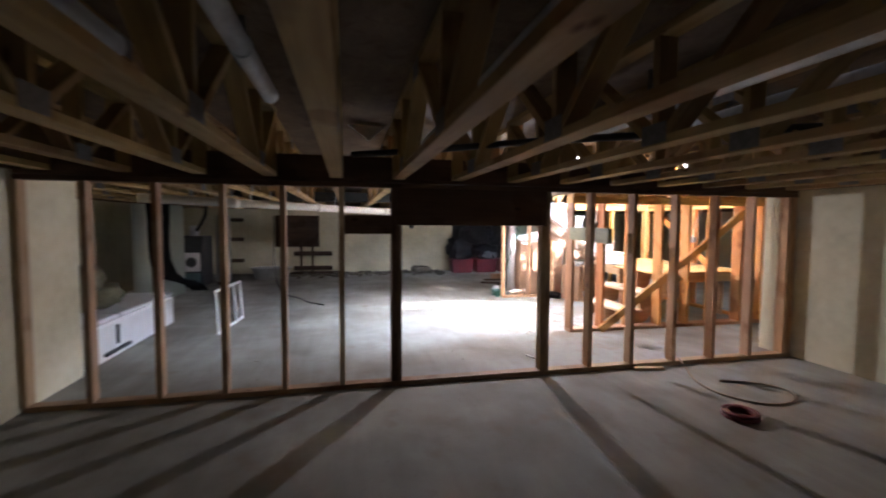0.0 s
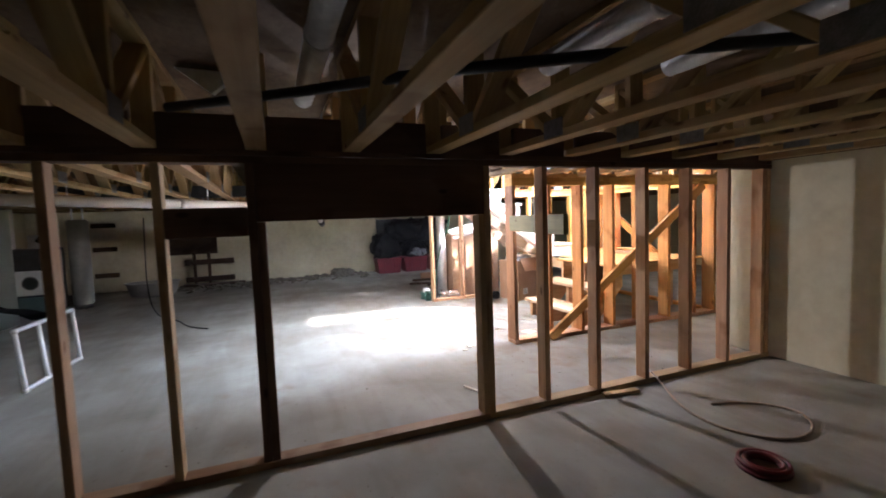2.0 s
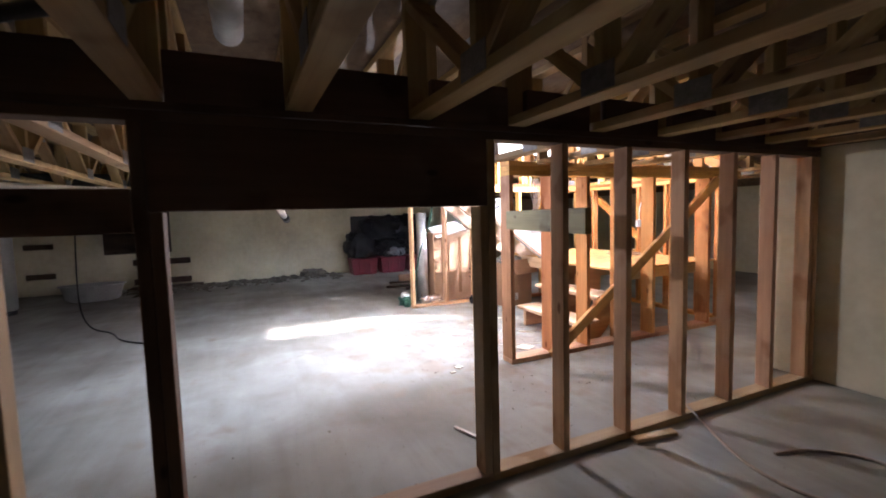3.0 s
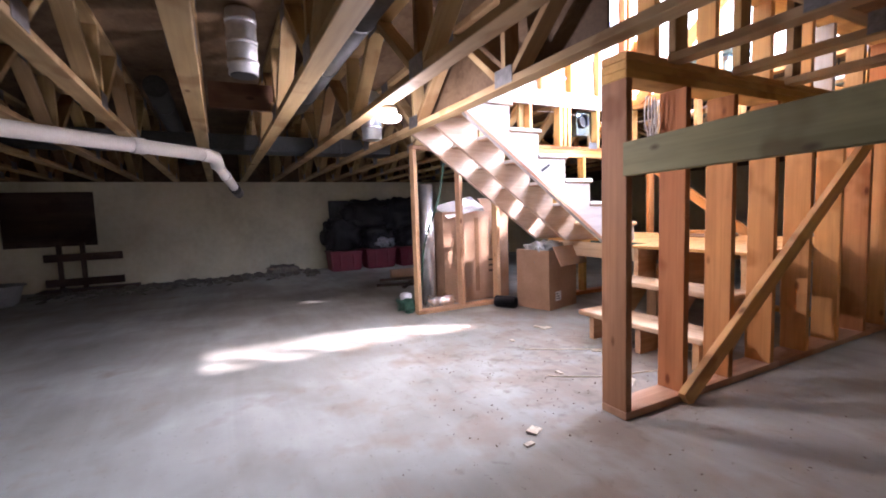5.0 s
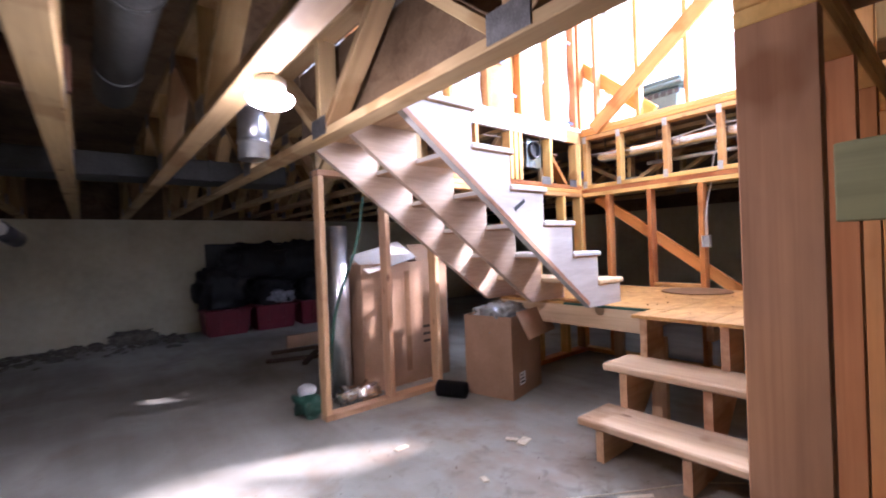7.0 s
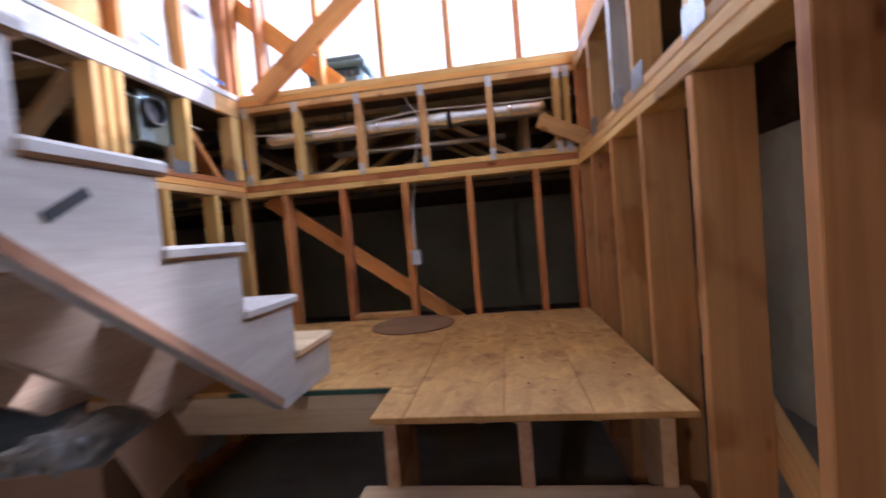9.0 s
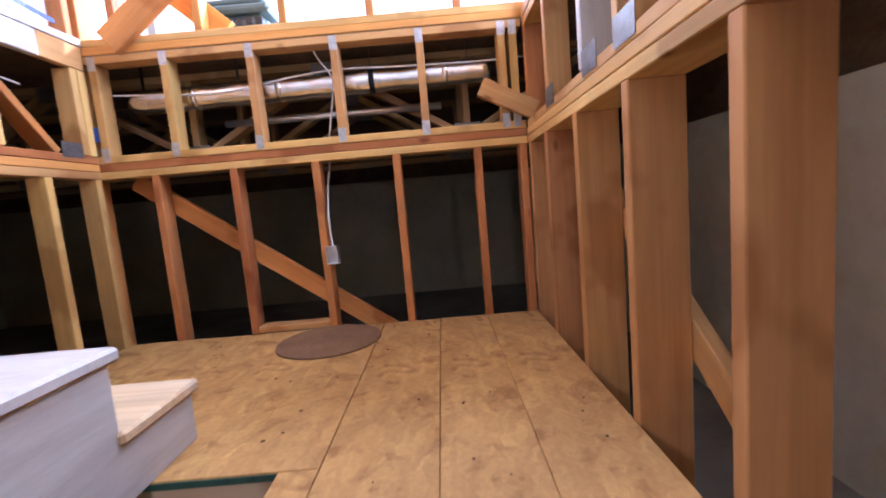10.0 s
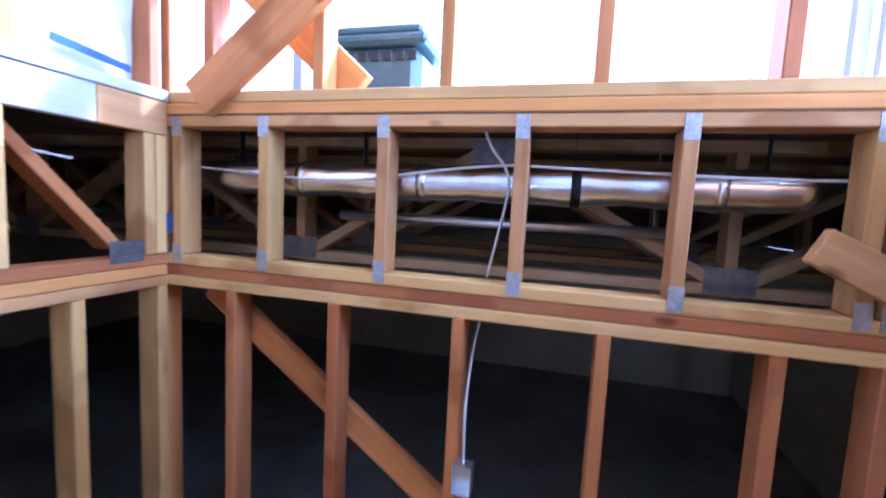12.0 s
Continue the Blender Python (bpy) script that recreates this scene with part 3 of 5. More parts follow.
we = thing("stud_wall", (5.48, 5.9, 0), "reddish timber stud wall behind the stair landing", "stud wall", "stud walls")
EX0, EX1 = 5.43, 5.519
block("bottom_plate", (EX0, 4.842, 0), (EX1, 7.05, S), FIR, we)
block("top_plate", (EX0, 4.842, PB), (EX1, 7.05, PB + S - 0.002), PINE, we)
block("top_plate", (EX0 + 0.001, 4.842, PB + S), (EX1, 7.05, PB + 2 * S - 0.002), FIR, we)
for y in (7.02, 6.705, 6.315, 5.905, 5.50, 5.093, 4.865):
    block("stud", (EX0, y - S / 2, S), (EX1, y + S / 2, PB), FIR, we)
block("sole_plate", (EX0 - 0.002, 5.926, 0.667), (EX1, 6.294, 0.70), PINE, we)
beam("brace", (EX1 + 0.02, 6.87, 1.503), (EX1 + 0.02, 5.56, 0.56), S, 0.092, FIR, we, "long diagonal bracing board", up=(0, -0.52, 0.85))

wn2 = thing("stud_wall", (4.9, 7.0, 0), "timber stud wall on the north side of the stairs", "stud wall", "stud walls")
NY0, NY1 = 6.965, 7.054
block("top_plate", (3.72, NY0, PB), (5.428, NY1, PB + S - 0.002), PINE, wn2)
block("top_plate", (3.72, NY0 + 0.001, PB + S), (5.428, NY1, PB + 2 * S - 0.002), FIR, wn2)
block("bottom_plate", (4.26, NY0, 0), (5.428, NY1, S), FIR, wn2)
for x in (5.405, 5.128, 4.738, 4.35):
    block("stud", (x - S / 2, NY0, S), (x + S / 2, NY1, PB), GOLDW, wn2)

# short stud frame under the stair flight
wm = thing("stud_wall", (3.2, 7.15, 0), "short pale stud frame under the stair flight", "stud wall", "stud walls")
block("bottom_plate", (2.76, 7.13, 0), (3.72, 7.219, S), PALEW, wm)
block("top_plate", (2.76, 7.13, 1.562), (3.02, 7.219, 1.598), PALEW, wm)
for x, top in ((2.78, 1.56), (3.26, 1.598), (3.69, 1.598)):
    block("stud", (x - S / 2, 7.13, S), (x + S / 2, 7.219, top), PALEW, wm)

# board that ties the two partitions together
tie = beam("tie_board", (2.672, 4.676, 1.165), (2.43, 3.545, 1.165), S, 0.14, GREENW)
tagged(tie, "greenish treated board nailed across between stud walls", "board")

# ---- open floor trusses ----
def truss(y0, y1, bay=1.25, label="open-web timber floor truss with steel gusset plates"):
    t = thing("floor_truss", (0, y0, TB), label, "floor truss", "floor trusses")
    w = 0.089
    block("bottom_chord", (-w / 2, y0, TB), (w / 2, y1, TB + S), TRUSSW, t)
    block("top_chord", (-w / 2, y0, TT - S), (w / 2, y1, TT - 0.001), TRUSSW, t)
    n = max(1, round((y1 - y0) / bay))
    step = (y1 - y0) / n
    lo, hi = TB + S, TT - S
    block("end_post", (-w / 2, y0, lo), (w / 2, y0 + S, hi), TRUSSW, t)
    block("end_post", (-w / 2, y1 - S, lo), (w / 2, y1, hi), TRUSSW, t)
    pl = box_bm(0.002, 0.15, 0.085, 0)
    pm = bpy.data.meshes.new("gusset_plate")
    pl.to_mesh(pm)
    pl.free()
    pm.materials.append(PLATE)
    for i in range(n):
        a = y0 + step * i
        c = a + step / 2
        beam("web", (0, a + 0.05, hi - 0.012), (0, c - 0.06, lo + 0.012), w, S, TRUSSW, t, up=(0, 0.6, 0.8))
        beam("web", (0, c + 0.06, lo + 0.012), (0, a + step - 0.05, hi - 0.012), w, S, TRUSSW, t, up=(0, -0.6, 0.8))
        block("web_post", (-w / 2, c - S / 2, lo), (w / 2, c + S / 2, hi), TRUSSW, t)
        for s in (-1, 1):
            put("gusset_plate", pm, Matrix.Translation((s * (w / 2 + 0.002), c, lo + 0.012)), t)
            if i:
                put("gusset_plate", pm, Matrix.Translation((s * (w / 2 + 0.002), a, hi - 0.012)), t)
    return t


def rows_of(y0, y1, xs, bay=1.25):
    first = truss(y0, y1, bay)
    for x in xs[1:]:
        copy_thing(first, Matrix.Translation((x, y0, TB)))
    first.matrix_basis = Matrix.Translation((xs[0], y0, TB))


STEP = 0.488
gridx = [1.05 + STEP * k for k in range(-9, 17)]
nearx = [0.08 + 0.463 * k for k in range(-4, 10)]
rows_of(SY + 0.02, 3.505, [x for x in nearx if LW + 0.1 < x < RW - 0.05])
rows_of(3.52, NY + 0.06, [x for x in gridx if WX < x < 2.6])
rows_of(3.525, 4.695, [x for x in gridx if 2.6 < x < 4.3])
rows_of(7.06, NY + 0.06, [x for x in gridx if 2.6 < x < 5.4])
rows_of(4.34, 10.50, [5.80, 6.41, 7.02], 1.54)
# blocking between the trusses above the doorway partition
bk = thing("blocking", (0, 3.48, TB), "short timber blocks between the floor trusses, darkened as backlit", "blocking")
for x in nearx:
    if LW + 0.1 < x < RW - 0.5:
        block("block", (x + 0.05, 3.44, AT + S), (x + 0.463 - 0.05, 3.478, AT + S + 0.19), BACKLITW, bk)
block("plate_shim", (LW + 0.01, AY0 + 0.002, AT + S), (RW - 0.01, AY1 - 0.002, TB - 0.002), BACKLITW, bk)

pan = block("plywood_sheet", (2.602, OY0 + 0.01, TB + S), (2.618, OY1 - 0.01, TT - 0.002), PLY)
tagged(pan, "brown strand-board panel closing the truss beside the stairs", "panel")
# rim of the stair opening: ladders of posts with steel straps
def ladder(label, axis, fixed, a, b, posts, z0, z1, white=()):
    t = thing("rim_ladder", (fixed, (a + b) / 2, z0) if axis == "y" else ((a + b) / 2, fixed, z0), label, "rim framing", "rim framing")
    d = 0.089
    def bx(nm, u0, u1, zz0, zz1, m, lab=""):
        if axis == "y":
            return block(nm, (fixed, u0, zz0), (fixed + d, u1, zz1), m, t, lab)
        return block(nm, (u0, fixed, zz0), (u1, fixed + d, zz1), m, t, lab)
    bx("bottom_chord", a, b, z0, z0 + S - 0.002, PINE)
    bx("top_chord", a, b, z1 - S, z1, PINE)
    for u in posts:
        p = bx("post", u - S / 2, u + S / 2, z0 + S - 0.001, z1 - S - 0.001, PRIMED if u in white else GOLDW)
        if axis == "y":
            block("strap", (fixed - 0.002, u - 0.019, z0 + 0.008), (fixed - 0.0005, u + 0.019, z0 + 0.075), STRAP, t, bevel=0)
            block("strap", (fixed - 0.002, u - 0.019, z1 - 0.07), (fixed - 0.0005, u + 0.019, z1 - 0.005), STRAP, t, bevel=0)
    return t


LZ = PB + 2 * S
ladder("pale rim framing with posts and steel straps", "y", EX0, 4.842, 7.05, [6.99, 6.928, 6.58, 6.163, 5.753, 5.337, 4.94, 4.885], LZ, 2.105)
es = thing("sill_plate", (5.47, 5.9, 2.105), "stacked timber sill plates above the rim framing", "sill plate")
block("plate", (EX0 - 0.004, 4.70, 2.107), (EX1, 7.05, 2.143), FIR, es)
block("plate", (EX0, 4.70, 2.145), (EX1, 7.05, 2.181), PINE, es)

nr = thing("rim_framing", (4.0, 7.0, LZ), "sunlit rim board and truss ends beside the stairs", "rim framing", "rim framing")
block("bottom_chord", (3.25, NY0, LZ), (5.428, NY1, LZ + S - 0.003), FIR, nr)
# white on the rim board and sill stands in for sunlight, ending near the corner
block("rim_board", (2.62, NY0 - 0.004, 2.035), (5.19, NY0 + 0.034, 2.145), PRIMED, nr, "rim board whitened along its sunlit length")
block("rim_board", (5.192, NY0 - 0.004, 2.035), (5.428, NY0 + 0.034, 2.145), PINE, nr, "end of the rim board out of the sun, in bare wood colour")
block("sill", (2.62, NY0 - 0.01, 2.147), (5.428, NY1 + 0.03, 2.183), PRIMED, nr)
for x in (5.405, 5.362, 4.95, 4.53, 4.47, 4.41, 4.01, 3.70, 3.30):
    block("post", (x - S / 2, NY0, LZ + S), (x + S / 2, NY1, 2.034), PINE, nr)
beam("web", (4.97, NY1 + 0.06, 2.05), (5.33, NY1 + 0.06, LZ + 0.06), 0.089, S, FIR, nr)
block("gusset_plate", (5.22, NY0 - 0.002, LZ + 0.02), (5.335, NY0 - 0.0005, LZ + 0.09), PLATE, nr, bevel=0)
block("gusset_plate", (4.80, NY0 - 0.002, LZ + 0.02), (4.93, NY0 - 0.0005, LZ + 0.09), PLATE, nr, bevel=0)

sr = thing("rim_framing", (4.0, 4.77, LZ), "rim framing and truss ends above the two-by-six wall", "rim framing", "rim framing")
block("bottom_chord", (2.70, BY0, LZ), (5.428, BY1 - 0.002, LZ + S - 0.003), PINE, sr)
block("top_chord", (2.70, BY0, 2.06), (5.428, BY1 - 0.002, 2.098), PINE, sr)
block("sill", (2.70, BY0, 2.10), (5.428, BY1, 2.138), PINE, sr)
for x, mm in ((5.405, FIR), (5.03, PINE), (4.61, PRIMED), (4.345, PINE), (3.90, PINE), (3.40, PINE), (2.95, PINE)):
    block("post", (x - S / 2, BY0 + 0.04, LZ + S), (x + S / 2, BY1 - 0.002, 2.058), mm, sr)
for x in (4.98, 4.53, 4.29, 3.86, 3.36):
    block("gusset_plate", (x - 0.06, BY1 - 0.001, LZ + 0.01), (x + 0.06, BY1 + 0.001, LZ + 0.085), PLATE, sr, bevel=0)
# loose block hanging in the corner
ob = beam("offcut_board", (5.405, 5.06, 1.795), (5.395, 4.80, 1.66), S, 0.089, PINE, up=(0, -0.46, 0.89))
tagged(ob, "pale offcut board hanging askew in the corner", "board")

# ---- upper storey framing ----
ue = thing("stud_wall", (5.47, 5.9, 2.181), "sunlit timber stud wall of the upper storey", "stud wall", "stud walls")
for y in (6.98, 6.80, 6.39, 5.98, 5.56, 5.14, 4.75):
    block("stud", (EX0 + 0.004, y - S / 2, 2.182), (EX1, y + S / 2, 4.6), FIR, ue)
block("top_plate", (EX0 + 0.004, 4.70, 4.602), (EX1, 7.05, 4.67), FIR, ue)
beam("brace", (EX0 - 0.022, 6.81, 2.145), (EX0 - 0.022, 5.45, 3.21), S, 0.13, FIR, ue, "thick diagonal brace", up=(0, 0.75, 0.66))
beam("brace", (EX1 + 0.022, 6.30, 2.20), (EX1 + 0.022, 7.0, 2.82), S, 0.12, FIR, ue, "thick diagonal brace", up=(0, -0.66, 0.75))
un = thing("stud_wall", (3.9, 7.05, 2.183), "stud wall of the upper storey filled with wrapped insulation", "stud wall", "stud walls")
for i in range(8):
    x = 5.395 - 0.406 * i
    block("stud", (x - S / 2, NY0 + 0.012, 2.184), (x + S / 2, NY1 + 0.012, 4.6), FIR, un)
    if i:
        bm = bmesh.new()
        bmesh.ops.create_grid(bm, x_segments=10, y_segments=40, size=0.5)
        for v in bm.verts:
            u, w = v.co.x, v.co.y
            bulge = 0.05 * (1 - (2 * u) ** 2) + 0.02 * noise.noise(Vector((u * 5 + i, w * 14, i)))
            v.co = Vector((u * 0.365, -bulge, w * 2.35))
        bat = part("batt", bm, WRAP if i % 3 else PINE, un, "white film-faced insulation batt", Matrix.Translation((x + 0.203, NY1 - 0.005, 3.37)), True)
        for j in range(7):
            zz = 2.3 + 0.33 * j + 0.07 * math.sin(i * 5 + j)
            beam("printed_band", (x + 0.08, NY0 - 0.012 + 0.02 * (j % 2), zz), (x + 0.08 + 0.13 + 0.09 * ((i + j) % 2), NY0 - 0.012 + 0.02 * (j % 2), zz - 0.02), 0.003, 0.022 + 0.02 * ((i * j) % 2), BLUE, bat, "blue printed band", bevel=0)
block("top_plate", (2.5, NY0 + 0.012, 4.602), (5.42, NY1 + 0.012, 4.67), FIR, un)
block("backing", (2.5, NY1 + 0.02, 2.184), (5.42, NY1 + 0.04, 4.6), PLASTER, un)

uso = thing("stud_wall", (4.1, 4.77, 2.138), "short timber cripples standing on the sill beside the stairs", "stud wall", "stud walls")
for x in (3.62, 4.02, 4.42, 4.74):
    block("cripple", (x - S / 2, BY0, 2.139), (x + S / 2, BY1 - 0.03, 2.62), FIR, uso)
for x in (2.74, 5.38):
    block("stud", (x - S / 2, BY0, 2.139), (x + S / 2, BY1 - 0.03, 4.6), FIR, uso)

st = thing("stove", (6.62, 6.65, UP), "dark green enamelled stove with a ribbed top", "stove")
part("body", box_bm(0.42, 0.50, 0.50, 0.05), STOVE, st, "", Matrix.Translation((6.62, 6.65, UP + 0.31)))
part("top", box_bm(0.46, 0.58, 0.06, 0.025), STOVE, st, "", Matrix.Translation((6.62, 6.65, UP + 0.589)))
part("cap", box_bm(0.40, 0.50, 0.05, 0.022), STOVE, st, "", Matrix.Translation((6.62, 6.65, UP + 0.643)))
for k in range(7):
    part("rib", box_bm(0.012, 0.05, 0.05, 0.004), DARKM, st, "", Matrix.Translation((6.405, 6.44 + 0.07 * k, UP + 0.50)))
for dx in (-0.16, 0.16):
    for dy in (-0.2, 0.2):
        block("foot", (6.62 + dx - 0.025, 6.65 + dy - 0.025, UP), (6.62 + dx + 0.025, 6.65 + dy + 0.025, UP + 0.062), DARKM, st)

# ---- stairs ----
LAND = 0.665
la = thing("stair_landing", (4.8, 5.9, 0), "stained strand-board stair landing on a timber frame", "landing")
def sheet(lo, hi):
    block("sheet", (*lo, LAND - 0.02), (*hi, LAND), OSB, la, "", 0.002)
sheet((3.945, 4.845), (5.428, 5.109))
sheet((3.945, 5.1102), (5.428, 5.352))
sheet((3.945, 5.3532), (5.428, 5.64))
sheet((3.945, 5.642), (4.20, 5.74))
sheet((4.202, 5.642), (5.428, 6.36))
sheet((4.202, 6.362), (5.428, 6.96))
block("rim", (4.205, 5.70, LAND - 0.16), (4.243, 6.96, LAND - 0.022), WORNW, la, "pale rim joist")
for y in (5.05, 5.45, 5.85, 6.25, 6.65):
    block("joist", (4.245, y - S / 2, LAND - 0.16), (5.428, y + S / 2, LAND - 0.022), PALEW, la)
for x, y in ((4.225, 5.72), (4.225, 6.90), (5.37, 5.3), (5.37, 6.6)):
    block("leg", (x - 0.019, y - 0.045, 0), (x + 0.019, y + 0.045, LAND - 0.162), PALEW, la)
block("edge_strip", (4.198, 5.745, LAND - 0.022), (4.2015, 6.36, LAND - 0.004), GREENP, la, "green painted sheet edge")

lo = thing("lower_stairs", (3.7, 5.3, 0), "short rough flight of two open timber steps", "stairs")
for x0, x1, z in ((3.488, 3.775, 0.205), (3.735, 4.02, 0.425)):
    t = part("tread", box_bm(0.95, x1 - x0, 0.036, 0.007), WORNW, lo, "worn pale tread", Matrix.Translation(((x0 + x1) / 2, 5.325, z - 0.018)) @ pose(0, 0, 0, 0, 0, 90))
for y in (5.70, 5.30, 4.91):
    prism("stringer", [(3.525, 0), (3.525, 0.169), (3.765, 0.169), (3.765, 0.388), (4.0, 0.388), (4.0, LAND - 0.021), (4.20, LAND - 0.021), (4.20, 0.40), (3.80, 0)], y - S / 2, y + S / 2, PALEW, lo)

us = thing("upper_stairs", (3.6, 6.5, LAND), "white-primed open-riser timber stair flight", "stairs")
RISE, RUN, NX, NZ = 0.186, 0.2655, 4.426, 0.832
for k in range(6):
    x, z = NX - RUN * k, NZ + RISE * k
    tr = part("tread", box_bm(0.95, RUN + 0.035, 0.034, 0.008), WORNW if k == 0 else PRIMED, us, "unpainted tread" if k == 0 else "", Matrix.Translation((x - (RUN + 0.035) / 2, 6.505, z - 0.017)) @ pose(0, 0, 0, 0, 0, 90))
    tr.data.materials.append(BAREW)
    for p in tr.data.polygons:
        p.material_index = 1 if p.normal.z < -0.5 else 0
def saw(y, m, lab=""):
    out = [(NX - 0.028, LAND + 0.001)]
    for k in range(6):
        x, z = NX - 0.028 - RUN * k, NZ + RISE * k - 0.0345
        out += [(x, z), (x - RUN, z)]
    out += [(2.622, NZ + RISE * 5 - 0.0345), (2.622, 1.70), (4.03, LAND + 0.001)]
    prism("stringer", out, y - S / 2, y + S / 2, m, us, lab)
saw(6.062, PRIMED, "white-primed outer stringer")
saw(6.51, PALEST)
saw(6.94, PALEST)
ED = Vector((2.622 - 4.03, 0, 1.70 - LAND - 0.001)).normalized()
EN = Vector((-ED.z, 0, ED.x)) * (-1 if ED.x < 0 else 1)
beam("bare_edge", Vector((4.03, 6.0415, LAND + 0.002)) + EN * 0.013 + ED * 0.02, Vector((2.622, 6.0415, 1.70)) + EN * 0.013 - ED * 0.02, 0.002, 0.024, BAREW, us, "bare wood lower edge of the stringer", up=EN, bevel=0)
beam("scuff", (3.36, 6.041, 1.26), (3.44, 6.041, 1.31), 0.002, 0.02, DARKM, us, "dark scuff on the stringer", bevel=0)

dd = thing("round_board", (5.2, 5.87, LAND), "thin round brown hardboard disc lying on the landing", "disc")
cyl("disc", (5.20, 5.87, LAND + 0.001), (5.20, 5.87, LAND + 0.009), 0.238, BROWN, dd, seg=48)

# ---- services ----
lamp = thing("ceiling_lamp", BULB + Vector((0, 0, 0.06)), "lit round flush ceiling lamp under a floor truss", "lamp")
cyl("base", BULB + Vector((0, 0, 0.0)), BULB + Vector((0, 0, 0.053)), 0.045, WHITE, lamp, bevel=0.006)
dif = cyl("diffuser", BULB + Vector((0, 0, -0.03)), BULB + Vector((0, 0, -0.001)), 0.056, LENS, lamp, "glowing white diffuser", r2=0.072, bevel=0.008)

pv = thing("drain_pipe", (0, 6.45, 1.45), "long white plastic drain pipe hung below the trusses", "pipe")
P0, P1 = Vector((-1.75, 4.73, 1.492)), Vector((1.08, 6.95, 1.436))
cyl("pipe", P0, P1, 0.044, PVC, pv)
for f in (0.25, 0.55, 0.87):
    c = P0.lerp(P1, f)
    dv = (P1 - P0).normalized()
    cyl("coupling", c - dv * 0.035, c + dv * 0.035, 0.050, PVC, pv)
tube("elbow", [P1 - Vector((0.03, 0.025, 0)), P1 + Vector((0.03, 0.03, -0.002)), P1 + Vector((0.06, 0.10, -0.015)), P1 + Vector((0.065, 0.2, -0.05))], 0.050, PVC, pv)
E1 = P1 + Vector((0.065, 0.19, -0.048))
E2 = Vector((1.31, 8.0, 1.22))
cyl("pipe", E1, E2, 0.038, PVC, pv)
cyl("coupling", E1.lerp(E2, 0.3), E1.lerp(E2, 0.36), 0.044, PVC, pv)
cyl("coupling", E1.lerp(E2, 0.74), E2 + (E2 - E1) * 0.02, 0.046, ABS, pv, "black rubber coupling")
for f in (0.3, 0.62):
    c = P0.lerp(P1, f)
    tube("hanger", [c + Vector((0, 0.045, 0)), c + Vector((0, 0.045, TB - c.z + 0.02))], 0.004, GALV, pv)

bpipe = tube("black_pipe", [(0.2, 3.35, 1.76), (0.62, 3.05, 1.755), (1.18, 2.58, 1.755), (1.7, 2.28, 1.76), (3.0, 1.55, 1.76), (4.3, 0.95, 1.76)], 0.022, ABS)
tagged(bpipe, "black plastic pipe threaded through the floor trusses", "pipe")

def duct(label, p, q, r, m=DUCTM, joints=3):
    t = thing("air_duct", (Vector(p) + Vector(q)) / 2, label, "duct", "round ducts")
    cyl("duct", p, q, r, m, t, seg=28)
    d = (Vector(q) - Vector(p)).normalized()
    for i in range(joints):
        c = Vector(p).lerp(Vector(q), (i + 0.5) / joints)
        cyl("seam", c - d * 0.012, c + d * 0.012, r + 0.005, m, t, seg=28)
        if abs(d.z) < 0.5:
            block("hanger", (c.x - 0.012, c.y + 0.03, c.z + r - 0.004), (c.x + 0.012, c.y + 0.032, TT), PLATE, t, bevel=0)
    return t


GD = "round galvanised air duct between the floor trusses"
duct(GD, (0.79, -1.4, 1.90), (0.79, 3.6, 1.90), 0.05)
duct(GD, (-0.25, -1.4, 1.956), (-0.25, 2.67, 1.956), 0.042)
duct(GD, (1.73, -0.8, 1.877), (1.73, 2.73, 1.877), 0.05)
duct(GD, (1.70, 3.16, 1.88), (1.70, 3.42, 1.88), 0.055, joints=1)
duct(GD, (2.28, -0.5, 1.88), (2.28, 2.6, 1.88), 0.05)
duct(GD, (-0.70, -1.2, 1.92), (-0.70, 2.0, 1.92), 0.05)
vd = duct(GD, (1.30, 6.0, 1.74), (1.30, 6.0, 2.07), 0.075)
# solid black disc under the closed duct end imitates its shaded inside
cyl("mouth", (1.30, 6.0, 1.734), (1.30, 6.0, 1.7395), 0.068, ABS, vd, "black disc put in for the shaded inside of the duct")
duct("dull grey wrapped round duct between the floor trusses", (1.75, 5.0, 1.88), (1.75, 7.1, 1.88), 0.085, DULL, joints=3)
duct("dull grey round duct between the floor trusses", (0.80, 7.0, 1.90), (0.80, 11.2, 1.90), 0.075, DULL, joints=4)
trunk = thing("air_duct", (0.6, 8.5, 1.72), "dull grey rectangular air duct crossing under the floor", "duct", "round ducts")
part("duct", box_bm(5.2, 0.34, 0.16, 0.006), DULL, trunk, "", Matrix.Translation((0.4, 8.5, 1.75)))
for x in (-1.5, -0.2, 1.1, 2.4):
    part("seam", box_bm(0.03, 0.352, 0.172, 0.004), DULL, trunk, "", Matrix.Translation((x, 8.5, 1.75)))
duct("short shiny galvanised duct drop between the floor trusses", (2.43, 7.28, 1.65), (2.43, 7.28, 2.07), 0.09, GALV, joints=2)
tagged(block("blocking_board", (1.12, 6.58, 1.69), (1.60, 6.62, 1.86), DARKB), "dark brown blocking board between the floor trusses", "board")
fl = thing("duct_flange", (0.34, 3.8, 1.944), "folded galvanised sheet hanging between the trusses", "sheet metal")
bm = bmesh.new()
vs = [bm.verts.new(c) for c in ((0.18, 3.72, 2.05), (0.47, 3.80, 2.07), (0.34, 3.77, 1.944))]
bm.faces.new(vs)
ex = bmesh.ops.extrude_face_region(bm, geom=list(bm.faces))
bmesh.ops.translate(bm, vec=(0, 0.12, 0.02), verts=[v for v in ex["geom"] if isinstance(v, bmesh.types.BMVert)])
